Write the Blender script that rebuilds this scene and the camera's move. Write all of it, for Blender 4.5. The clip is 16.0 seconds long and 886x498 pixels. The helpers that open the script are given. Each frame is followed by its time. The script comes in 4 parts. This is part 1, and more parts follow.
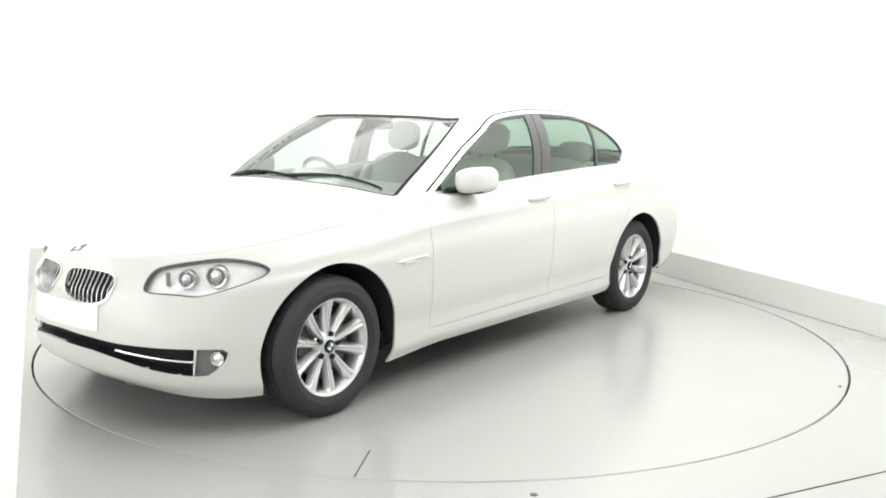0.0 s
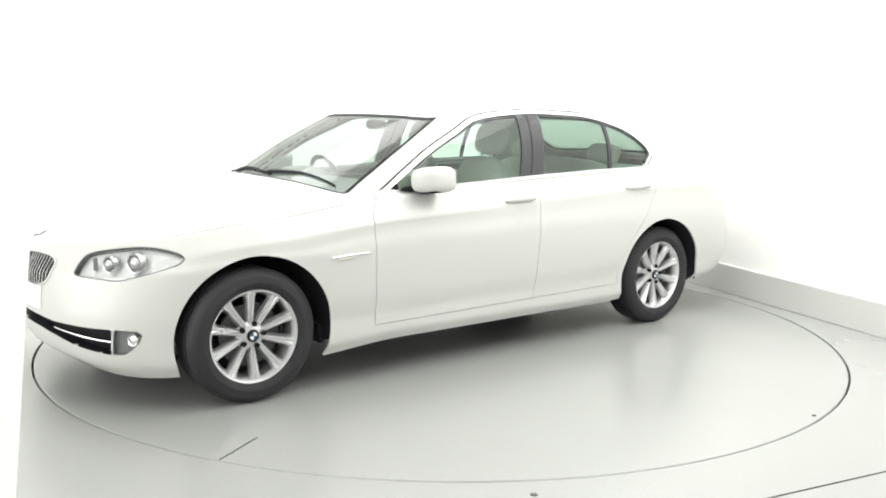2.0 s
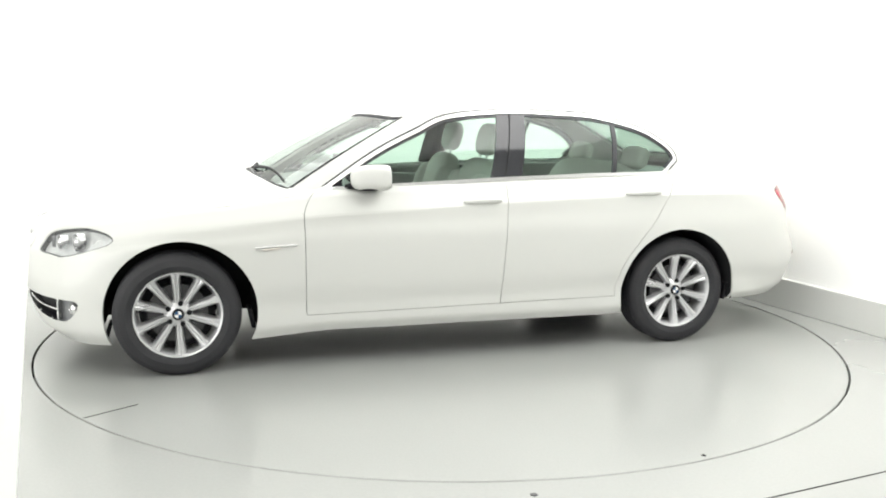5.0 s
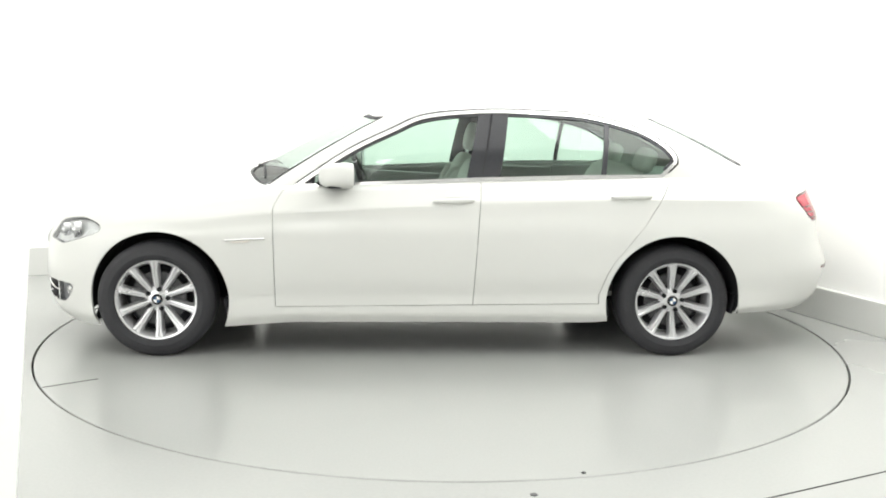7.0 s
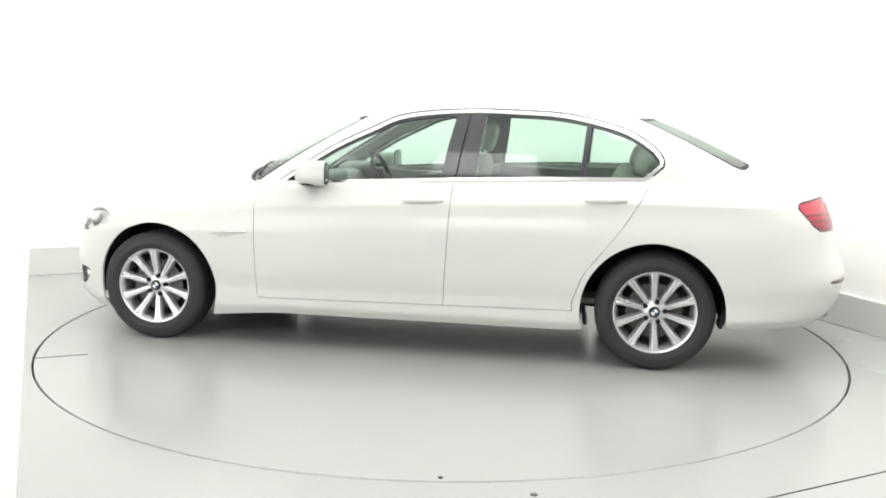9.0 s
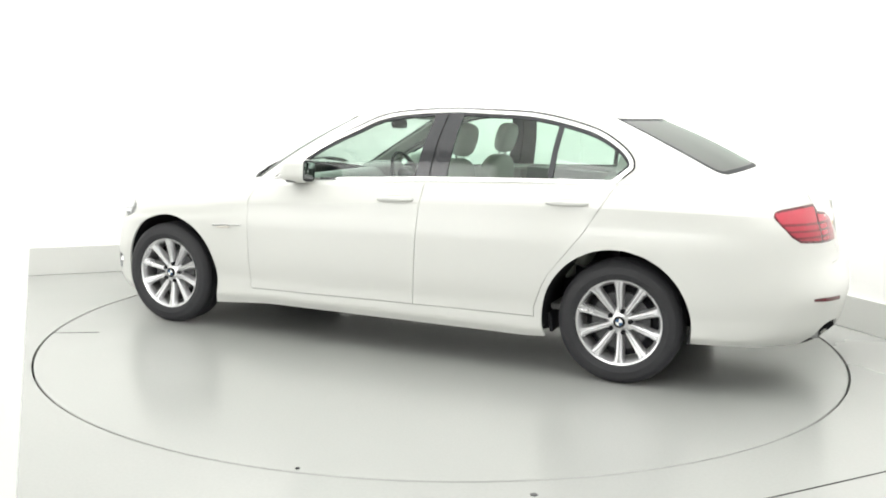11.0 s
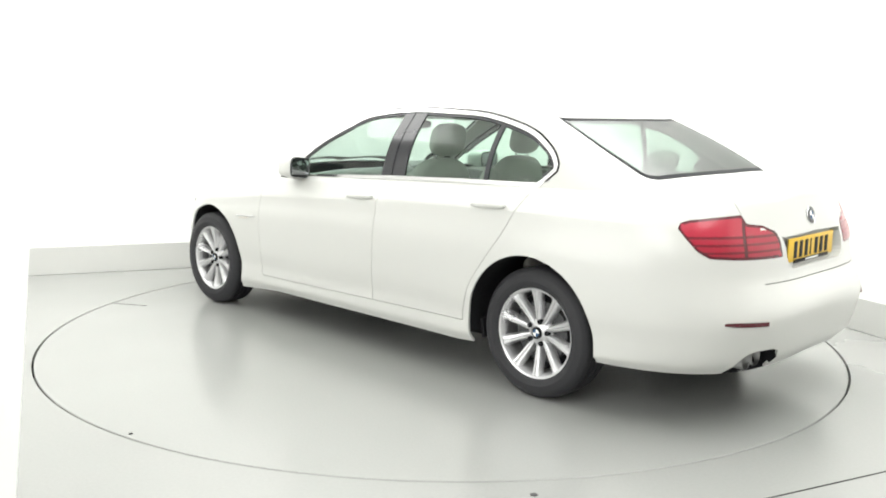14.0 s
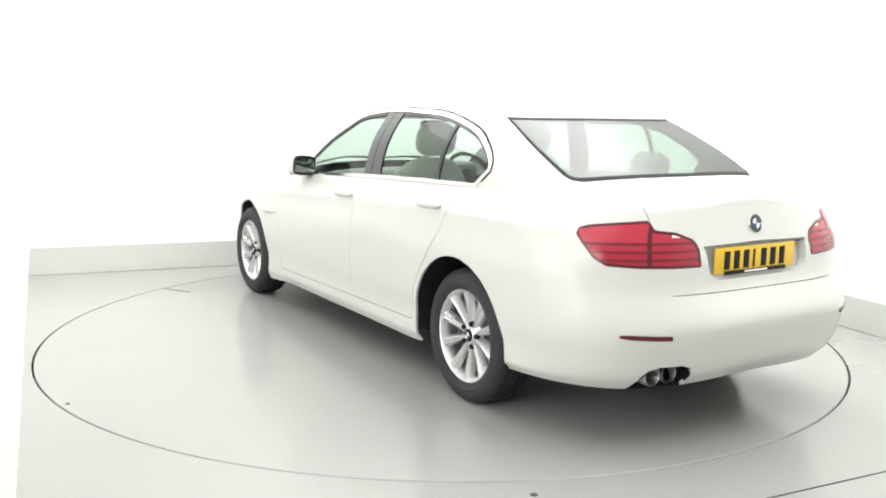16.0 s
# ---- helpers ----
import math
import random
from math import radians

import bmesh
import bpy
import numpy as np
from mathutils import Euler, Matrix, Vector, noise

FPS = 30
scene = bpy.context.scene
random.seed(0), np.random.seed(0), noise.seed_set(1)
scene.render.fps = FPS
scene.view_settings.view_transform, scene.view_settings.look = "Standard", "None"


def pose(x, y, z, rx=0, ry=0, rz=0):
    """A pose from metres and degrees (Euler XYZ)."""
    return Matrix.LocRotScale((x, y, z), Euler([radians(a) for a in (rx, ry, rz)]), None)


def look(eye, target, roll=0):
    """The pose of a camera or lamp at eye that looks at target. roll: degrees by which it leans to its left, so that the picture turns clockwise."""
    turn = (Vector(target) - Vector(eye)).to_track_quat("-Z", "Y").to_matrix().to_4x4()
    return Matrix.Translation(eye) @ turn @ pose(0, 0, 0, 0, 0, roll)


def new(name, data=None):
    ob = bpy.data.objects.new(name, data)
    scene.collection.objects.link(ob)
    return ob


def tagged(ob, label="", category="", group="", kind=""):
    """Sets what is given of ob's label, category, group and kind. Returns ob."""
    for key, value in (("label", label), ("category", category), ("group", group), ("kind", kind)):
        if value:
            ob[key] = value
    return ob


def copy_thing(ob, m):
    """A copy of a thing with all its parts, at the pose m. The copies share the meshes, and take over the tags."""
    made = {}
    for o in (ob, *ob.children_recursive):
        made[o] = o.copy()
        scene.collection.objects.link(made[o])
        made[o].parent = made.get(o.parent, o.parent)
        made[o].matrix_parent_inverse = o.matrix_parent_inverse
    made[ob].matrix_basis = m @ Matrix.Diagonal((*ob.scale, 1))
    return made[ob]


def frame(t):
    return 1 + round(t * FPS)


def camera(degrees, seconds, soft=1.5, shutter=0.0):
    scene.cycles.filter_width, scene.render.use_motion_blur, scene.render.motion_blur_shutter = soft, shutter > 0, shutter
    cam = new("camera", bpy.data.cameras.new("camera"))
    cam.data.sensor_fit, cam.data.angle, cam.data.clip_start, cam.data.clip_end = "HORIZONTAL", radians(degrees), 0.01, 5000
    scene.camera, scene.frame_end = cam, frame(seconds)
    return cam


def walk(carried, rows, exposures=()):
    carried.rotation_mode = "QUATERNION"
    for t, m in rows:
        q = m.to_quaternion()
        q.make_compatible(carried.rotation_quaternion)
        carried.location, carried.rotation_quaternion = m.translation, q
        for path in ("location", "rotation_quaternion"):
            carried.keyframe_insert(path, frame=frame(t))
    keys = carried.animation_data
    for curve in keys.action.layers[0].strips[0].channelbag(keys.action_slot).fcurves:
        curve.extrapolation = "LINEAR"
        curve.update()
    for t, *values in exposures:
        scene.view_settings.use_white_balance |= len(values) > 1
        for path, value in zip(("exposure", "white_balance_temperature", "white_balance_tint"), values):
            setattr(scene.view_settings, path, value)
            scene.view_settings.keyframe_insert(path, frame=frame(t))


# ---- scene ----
# Camera: fixed on its tripod in front of the turntable.
EYE = (0.0, -5.651, 1.409)
cam = camera(53.35, 16.0, soft=1.9)
CAM_POSE = Matrix.Translation(EYE) @ pose(0, 0, 0, 90 - 8.927, 0, 0) @ pose(0, 0, 0, 0, 0, 0.926)
walk(cam, [(0.0, CAM_POSE), (16.0, CAM_POSE)])

# Turntable: heading of the car at 0 s and degrees per second.
HEADING, SPIN = 231.225, -6.8128
CAR_OFF = Vector((-0.1735, 0.1713, 0.0))

# ---- light: the inferred ceiling softbox, and unseen fill lamps added to it ----
world = bpy.data.worlds.new("studio_world")
world.use_nodes = True
scene.world = world
world.node_tree.nodes["Background"].inputs[0].default_value = (1.0, 1.0, 0.97, 1)
world.node_tree.nodes["Background"].inputs[1].default_value = 0.0
scene.view_settings.exposure = -0.27


def area_lamp(name, x, y, z, sx, sy, power, turn=0.0):
    la = bpy.data.lights.new(name, "AREA")
    la.shape, la.size, la.size_y, la.energy = "RECTANGLE", sx, sy, power
    la.color = (1.0, 1.0, 0.985)
    ob = new(name, la)
    ob.matrix_world = Matrix.Translation((x, y, z)) @ Matrix.Rotation(radians(turn), 4, "Z")
    return ob
area_lamp("ceiling_softbox", -1.0, -0.9, 3.62, 7.6, 8.4, 178, 22.2)
# two unseen fills, added to brighten the right and rear walls
area_lamp("right_wall_fill", 1.75, -0.4, 3.58, 2.2, 7.5, 205, 22.2)
area_lamp("rear_wall_fill", -2.0, 1.20, 3.60, 6.0, 2.0, 115, 22.2)
# unseen fill, added behind the camera to whiten the flat board
left_fill = area_lamp("left_fill", 0, 0, 0, 3.0, 2.6, 135)
left_fill.matrix_world = look((-2.1, -6.0, 2.9), (-1.5, -2.9, 0.9))
# unseen fill, added low at the left to brighten the car's flank and nose
side_fill = area_lamp("low_side_fill", 0, 0, 0, 4.4, 2.3, 112)
side_fill.matrix_world = look((-4.6, -4.3, 1.35), (-0.3, -1.2, 0.6))
# ---- materials ----
def material(name, col, rough=0.5, metal=0.0, coat=0.0, vary=0.06, grain=60.0, patch=1.2, bump=0.0, rough_vary=0.08,
             random_tint=0.0):
    """Principled surface with fine grain and large patches of slightly other tone and gloss."""
    m = bpy.data.materials.new(name)
    m.use_nodes = True
    nt = m.node_tree
    b = nt.nodes["Principled BSDF"]
    co = nt.nodes.new("ShaderNodeTexCoord")
    fine, broad = nt.nodes.new("ShaderNodeTexNoise"), nt.nodes.new("ShaderNodeTexNoise")
    fine.inputs["Scale"].default_value, broad.inputs["Scale"].default_value = grain, patch
    fine.inputs["Detail"].default_value, broad.inputs["Detail"].default_value = 3, 4
    add = nt.nodes.new("ShaderNodeMath")
    add.operation = "ADD"
    for n, i in ((fine, 0), (broad, 1)):
        nt.links.new(co.outputs["Object"], n.inputs["Vector"])
        nt.links.new(n.outputs["Fac"], add.inputs[i])
    val = nt.nodes.new("ShaderNodeMapRange")
    val.inputs["From Min"].default_value, val.inputs["From Max"].default_value = 0.5, 1.5
    val.inputs["To Min"].default_value, val.inputs["To Max"].default_value = 1 - vary, 1 + vary
    nt.links.new(add.outputs[0], val.inputs["Value"])
    hsv = nt.nodes.new("ShaderNodeHueSaturation")
    hsv.inputs["Color"].default_value = (*col, 1)
    nt.links.new(val.outputs[0], hsv.inputs["Value"])
    nt.links.new(hsv.outputs[0], b.inputs["Base Color"])
    rr = nt.nodes.new("ShaderNodeMapRange")
    rr.inputs["From Min"].default_value, rr.inputs["From Max"].default_value = 0.15, 0.85
    rr.inputs["To Min"].default_value = max(rough - rough_vary, 0.02)
    rr.inputs["To Max"].default_value = min(rough + rough_vary, 1)
    nt.links.new(broad.outputs["Fac"], rr.inputs["Value"])
    nt.links.new(rr.outputs[0], b.inputs["Roughness"])
    b.inputs["Metallic"].default_value = metal
    b.inputs["Coat Weight"].default_value = coat
    b.inputs["Coat Roughness"].default_value = 0.04
    if bump:
        bp = nt.nodes.new("ShaderNodeBump")
        bp.inputs["Strength"].default_value, bp.inputs["Distance"].default_value = bump, 0.002
        nt.links.new(fine.outputs["Fac"], bp.inputs["Height"])
        nt.links.new(bp.outputs[0], b.inputs["Normal"])
    return m


def glass_material(name, tint, gloss=0.05, most=0.8, rough=0.06):
    """A thin pane: tinted see-through with a mirror gloss that grows at grazing angles."""
    m = bpy.data.materials.new(name)
    m.use_nodes = True
    nt = m.node_tree
    nt.nodes.remove(nt.nodes["Principled BSDF"])
    tr, gl, mix = (nt.nodes.new("ShaderNode" + k) for k in ("BsdfTransparent", "BsdfGlossy", "MixShader"))
    fr = nt.nodes.new("ShaderNodeLayerWeight")
    fr.inputs["Blend"].default_value = 0.5
    power, scale = nt.nodes.new("ShaderNodeMath"), nt.nodes.new("ShaderNodeMath")
    power.operation, scale.operation = "POWER", "MULTIPLY_ADD"
    power.inputs[1].default_value = 4.5
    scale.inputs[1].default_value, scale.inputs[2].default_value = most - gloss, gloss
    nt.links.new(fr.outputs["Facing"], power.inputs[0])
    nt.links.new(power.outputs[0], scale.inputs[0])
    tr.inputs["Color"].default_value = (*tint, 1)
    gl.inputs["Roughness"].default_value = rough
    nt.links.new(scale.outputs[0], mix.inputs[0])
    nt.links.new(tr.outputs[0], mix.inputs[1])
    nt.links.new(gl.outputs[0], mix.inputs[2])
    nt.links.new(mix.outputs[0], nt.nodes["Material Output"].inputs["Surface"])
    return m


PAINT = material("white_car_paint", (0.61, 0.615, 0.587), 0.34, coat=0.5, vary=0.0, rough_vary=0.0)
CHROME = material("bright_trim", (0.80, 0.80, 0.80), 0.22, 1.0, vary=0.03)
ALLOY = material("silver_alloy", (0.66, 0.66, 0.67), 0.30, 0.8, coat=0.3, vary=0.05, grain=300)
RUBBER = material("tyre_rubber", (0.022, 0.022, 0.025), 0.7, vary=0.25, grain=180, bump=0.3)
BLACK = material("black_plastic", (0.014, 0.014, 0.016), 0.5, vary=0.2, grain=240, bump=0.1)
GLOSS_BLACK = material("gloss_black_trim", (0.03, 0.031, 0.036), 0.34, coat=0.08, vary=0.1)
UNDER = material("underbody_black", (0.024, 0.024, 0.026), 0.95, vary=0.3)
UNDER.node_tree.nodes["Principled BSDF"].inputs["Specular IOR Level"].default_value = 0.1
FRIT = material("matt_black_glass_border", (0.03, 0.031, 0.034), 0.7, vary=0.1)
for m in (FRIT, BLACK):
    m.node_tree.nodes["Principled BSDF"].inputs["Specular IOR Level"].default_value = 0.15
LEATHER = material("grey_leather", (0.62, 0.62, 0.58), 0.5, vary=0.1, grain=150, bump=0.25)
TRIM = material("dark_grey_trim", (0.28, 0.285, 0.275), 0.6, vary=0.12, grain=200, bump=0.2)
LINING = material("pale_headlining", (0.52, 0.53, 0.50), 0.9, vary=0.05, grain=300, bump=0.2)
PIPE = material("sooty_steel", (0.34, 0.34, 0.34), 0.35, 0.9, vary=0.2)
DISC = material("brake_steel", (0.07, 0.07, 0.072), 0.5, 0.6, vary=0.15)
LAMP_SILVER = material("lamp_reflector", (0.76, 0.77, 0.77), 0.28, 0.35, vary=0.15, grain=40)
LAMP_GREY = material("lamp_housing", (0.22, 0.225, 0.23), 0.4, 0.2, vary=0.1)
LAMP_CHROME = material("lamp_chrome", (0.56, 0.565, 0.57), 0.24, 0.85, vary=0.1)
PILLAR = material("polished_black_pillar", (0.03, 0.031, 0.036), 0.16, coat=0.45, vary=0.1)
RED = material("red_lamp_plastic", (0.36, 0.013, 0.034), 0.2, coat=0.2, vary=0.1, grain=90)
RED_BRIGHT = material("bright_red_lamp_plastic", (0.43, 0.022, 0.048), 0.16, coat=0.35, vary=0.08, grain=90)
RED_DARK = material("dark_red_lamp_plastic", (0.085, 0.005, 0.012), 0.2, coat=0.25, vary=0.1, grain=90)
RED_STRIP = material("deep_red_lamp_plastic", (0.17, 0.008, 0.020), 0.2, coat=0.25, vary=0.1, grain=90)
CLEAR = material("clear_lamp_plastic", (0.80, 0.76, 0.75), 0.12, coat=0.6, vary=0.05)
YELLOW = material("yellow_plate", (0.78, 0.50, 0.035), 0.35, vary=0.04, grain=120)
PLATE_WHITE = material("white_plate", (0.82, 0.82, 0.80), 0.35, vary=0.04, grain=120)
BLUE = material("blue_enamel", (0.05, 0.11, 0.22), 0.2, coat=0.5, vary=0.05)
AMBER = material("amber_plastic", (0.70, 0.66, 0.60), 0.2, coat=0.4, vary=0.05)
MIRROR = material("mirror_glass", (0.22, 0.23, 0.235), 0.05, 1.0, vary=0.0, rough_vary=0.0)
GLASS = glass_material("tinted_window_glass", (0.66, 0.78, 0.715), 0.07, 0.6)
SCREEN_GLASS = glass_material("windscreen_glass", (0.72, 0.80, 0.76), 0.14, 0.5, 0.1)
REAR_GLASS = glass_material("heated_rear_glass", (0.36, 0.475, 0.41), 0.17, 0.34, 0.28)
LENS = glass_material("lamp_lens", (0.95, 0.955, 0.955), 0.05)
FLOOR = material("grey_painted_floor", (0.342, 0.348, 0.335), 0.24, vary=0.05, grain=70, patch=0.55, rough_vary=0.07)
TABLE = material("grey_turntable_paint", (0.347, 0.353, 0.34), 0.22, vary=0.05, grain=90, patch=0.7, rough_vary=0.08)
GROOVE = material("dark_joint", (0.02, 0.02, 0.02), 0.9)
WALL = material("white_wall_paint", (0.92, 0.92, 0.90), 0.7, vary=0.012, grain=120, patch=0.4, bump=0.05)
PLINTH = material("pale_grey_plinth", (0.60, 0.605, 0.58), 0.45, vary=0.03, grain=90, patch=0.8)
STUDIO_WHITE = material("white_board", (0.93, 0.93, 0.91), 0.6, vary=0.01)
# ---- lofted skins: a grid of points with the attributes x, y, z, u, v ----
def smooth_keys(ks, vs, t):
    """Monotone cubic through the keys (ks, vs) at t."""
    ks, vs, t = np.asarray(ks, float), np.asarray(vs, float), np.asarray(t, float)
    h, d = np.diff(ks), np.diff(vs) / np.diff(ks)
    m = np.zeros(len(ks))
    for i in range(1, len(ks) - 1):
        if d[i - 1] * d[i] > 0:
            w1, w2 = 2 * h[i] + h[i - 1], h[i] + 2 * h[i - 1]
            m[i] = (w1 + w2) / (w1 / d[i - 1] + w2 / d[i])
    m[0], m[-1] = d[0], d[-1]
    i = np.clip(np.searchsorted(ks, t, side="right") - 1, 0, len(ks) - 2)
    s = np.clip((t - ks[i]) / h[i], 0, 1)
    return ((1 + 2 * s) * (1 - s) ** 2 * vs[i] + s * (1 - s) ** 2 * h[i] * m[i]
            + s * s * (3 - 2 * s) * vs[i + 1] + s * s * (s - 1) * h[i] * m[i + 1])


UF, UR = 0.24, 0.78            # where the nose and the tail begin to curve round
XF, XR = 1.25, -1.55
ZU = (0, 0.12, 0.24, 0.36, 0.5, 0.66, 0.78, 0.9, 1)
# each level of the lower body: front, rear, half width, nose length and width exponents, tail exponent, heights
LEVELS = (
    (2.19, -2.495, 0.865, 2.7, 4.0, 3.1, (0.20, 0.165, 0.168, 0.205, 0.205, 0.205, 0.26, 0.27, 0.30)),
    (2.26, -2.55, 0.893, 2.6, 4.0, 3.2, (0.25, 0.235, 0.24, 0.265, 0.265, 0.265, 0.305, 0.33, 0.37)),
    (2.295, -2.565, 0.892, 2.6, 3.8, 3.5, (0.34, 0.34, 0.35, 0.345, 0.35, 0.36, 0.38, 0.41, 0.45)),
    (2.315, -2.578, 0.908, 2.6, 3.3, 3.6, (0.44, 0.45, 0.47, 0.47, 0.475, 0.48, 0.50, 0.52, 0.55)),
    (2.315, -2.505, 0.916, 2.7, 2.5, 3.6, (0.60, 0.63, 0.68, 0.70, 0.71, 0.72, 0.72, 0.71, 0.70)),
    (2.30, -2.488, 0.905, 2.65, 2.4, 3.6, (0.64, 0.67, 0.735, 0.79, 0.81, 0.835, 0.84, 0.83, 0.80)),
    (2.285, -2.465, 0.899, 2.6, 2.3, 3.4, (0.67, 0.70, 0.78, 0.84, 0.865, 0.90, 0.915, 0.90, 0.88)),
    (2.255, -2.425, 0.835, 2.5, 2.3, 3.2, (0.75, 0.79, 0.880, 0.960, 0.990, 1.015, 1.03, 1.03, 1.02)),
)
SPINE_X = (-2.41, -2.28, -2.05, -1.7, 0.6, 1.0, 1.5, 1.9, 2.135, 2.225)
SPINE_Z = (1.058, 1.085, 1.09, 1.085, 1.05, 1.03, 0.955, 0.862, 0.802, 0.768)


def level_point(lv, u):
    xf, xr, w, nf, ny, nr, zs = lv
    side = np.clip((u - UF) / (UR - UF), 0, 1)
    x = XF + (XR - XF) * side
    hip = 1 + 0.016 * np.exp(-((x + 1.42) / 0.5) ** 2) - 0.018 * np.clip((x - 0.3) / 0.95, 0, 1) ** 2
    y = w * hip
    a = np.radians(90) * np.clip(u / UF, 0, 1)
    x = np.where(u < UF, XF + (xf - XF) * np.abs(np.cos(a)) ** (2 / nf), x)
    y = np.where(u < UF, y * np.abs(np.sin(a)) ** (2 / ny), y)
    b = np.radians(90) * np.clip((1 - u) / (1 - UR), 0, 1)
    x = np.where(u > UR, XR + (xr - XR) * np.abs(np.cos(b)) ** (2 / nr), x)
    y = np.where(u > UR, y * np.abs(np.sin(b)) ** (2 / nr), y)
    f = np.clip(y / w / 0.65, 0, 1)
    f = f * f * (3 - 2 * f)                                           # corners drawn in, centre as it is
    g = np.clip((y / w - 0.31) / 0.38, 0, 1)
    x = x + 0.006 * g * g * (3 - 2 * g) * np.clip((-1.72 - x) / 0.5, 0, 1) - 0.050 * f * np.clip((x - 1.70) / 0.35, 0, 1)
    return np.stack([x, y, smooth_keys(ZU, zs, u)], -1)


def lower_skin(nu=220, nv=42, nt=18):
    """Sides, nose, tail (v 0 to 1) and the top panels (v 1 to 2) of the left half of the body."""
    e = np.linspace(0, 1, nu)
    u = np.interp(e, (0, 0.33, 0.67, 1), (0, UF, UR, 1))
    rows = np.stack([level_point(lv, u) for lv in LEVELS])            # level, u, 3
    vk = np.linspace(0, 1, len(LEVELS))
    v = np.linspace(0, 1, nv)
    grid = np.empty((nv + nt, nu, 5))
    for i in range(nu):
        for c in range(3):
            grid[:nv, i, c] = smooth_keys(vk, rows[:, i, c], v)
    top = rows[-1]
    xc = np.interp(top[:, 0], (-2.425, 2.255), (-2.41, 2.225))
    zc = smooth_keys(SPINE_X, SPINE_Z, xc)
    for j in range(nt):
        s = (j + 1) / nt
        grid[nv + j, :, 0] = top[:, 0] + (xc - top[:, 0]) * s
        grid[nv + j, :, 1] = top[:, 1] * (1 - s)
        xs = grid[nv + j, :, 0]
        grid[nv + j, :, 2] = top[:, 2] + (smooth_keys(SPINE_X, SPINE_Z, xs) - top[:, 2]) * (1 - (1 - s) ** 2.8)
    grid[:, :, 3] = u
    grid[:nv, :, 4] = v[:, None]
    grid[nv:, :, 4] = (1 + (np.arange(nt) + 1) / nt)[:, None]
    return grid


GU = (0, 0.1, 0.18, 0.24, 0.35, 0.5, 0.62, 0.7, 0.78, 0.84, 0.92, 1)
BASE_X = (1.04, 1.005, 0.895, 0.735, 0.35, -0.35, -1.0, -1.45, -1.75, -1.95, -2.08, -2.12)
BASE_Y = (0, 0.38, 0.685, 0.768, 0.787, 0.795, 0.785, 0.768, 0.748, 0.69, 0.40, 0)
TOP_X = (0.30, 0.285, 0.23, 0.12, -0.08, -0.45, -0.85, -1.1, -1.27, -1.36, -1.44, -1.46)
TOP_Y = (0, 0.312, 0.548, 0.612, 0.635, 0.64, 0.63, 0.61, 0.58, 0.535, 0.30, 0)
ROOF_X = (-1.46, -1.3, -1.0, -0.7, -0.3, 0.0, 0.2, 0.31)
ROOF_Z = (1.382, 1.420, 1.453, 1.464, 1.458, 1.44, 1.407, 1.383)


def roof_z(x, y):
    return smooth_keys(ROOF_X, ROOF_Z, x) - 0.032 * (np.abs(y) / 0.6) ** 2.8


def spline(ks, vs, t):
    """Natural-looking Catmull-Rom through uneven keys."""
    ks, vs, t = np.asarray(ks, float), np.asarray(vs, float), np.asarray(t, float)
    m = np.gradient(vs, ks)
    h = np.diff(ks)
    i = np.clip(np.searchsorted(ks, t, side="right") - 1, 0, len(ks) - 2)
    s = (t - ks[i]) / h[i]
    return ((1 + 2 * s) * (1 - s) ** 2 * vs[i] + s * (1 - s) ** 2 * h[i] * m[i]
            + s * s * (3 - 2 * s) * vs[i + 1] + s * s * (s - 1) * h[i] * m[i + 1])


def deck_z(x, y):
    """Height of the top panels of the lower body at x, y."""
    u = np.interp(x, (XR, XF), (UR, UF))
    e = level_point(LEVELS[-1], u)
    s = np.clip(1 - np.abs(y) / np.maximum(e[..., 1], 0.05), 0, 1)
    return e[..., 2] + (smooth_keys(SPINE_X, SPINE_Z, x) - e[..., 2]) * (1 - (1 - s) ** 2.8)


def upper_skin(nu=200, nv=34, nt=14):
    """Glasshouse (v 0 to 1) and roof (v 1 to 2) of the left half."""
    u = np.linspace(0, 1, nu)
    bx, by = spline(GU, BASE_X, u), np.maximum(spline(GU, BASE_Y, u), 0)
    tx, ty = spline(GU, TOP_X, u), np.maximum(spline(GU, TOP_Y, u), 0)
    bz, tz = deck_z(bx, by) - 0.012, roof_z(tx, ty)
    grid = np.empty((nv + nt, nu, 5))
    for j in range(nv):
        v = j / (nv - 1)
        k = 0.035 * np.sin(np.pi * v) + 0.02 * np.sin(np.pi * v) * np.sin(np.pi * np.clip((u - 0.2) / 0.6, 0, 1))
        grid[j, :, 0] = bx + (tx - bx) * v
        grid[j, :, 1] = (by + (ty - by) * v) * (1 + k * 0.9)
        grid[j, :, 2] = bz + (tz - bz) * (v + 0.05 * np.sin(np.pi * v))
    xc = np.interp(tx, (-1.46, 0.30), (-1.46, 0.30))
    for j in range(nt):
        s = (j + 1) / nt
        grid[nv + j, :, 0] = tx + (xc - tx) * s
        grid[nv + j, :, 1] = ty * (1 - s)
        grid[nv + j, :, 2] = roof_z(grid[nv + j, :, 0], grid[nv + j, :, 1])
    grid[:, :, 3] = u
    grid[:nv, :, 4] = (np.arange(nv) / (nv - 1))[:, None]
    grid[nv:, :, 4] = (1 + (np.arange(nt) + 1) / nt)[:, None]
    return grid
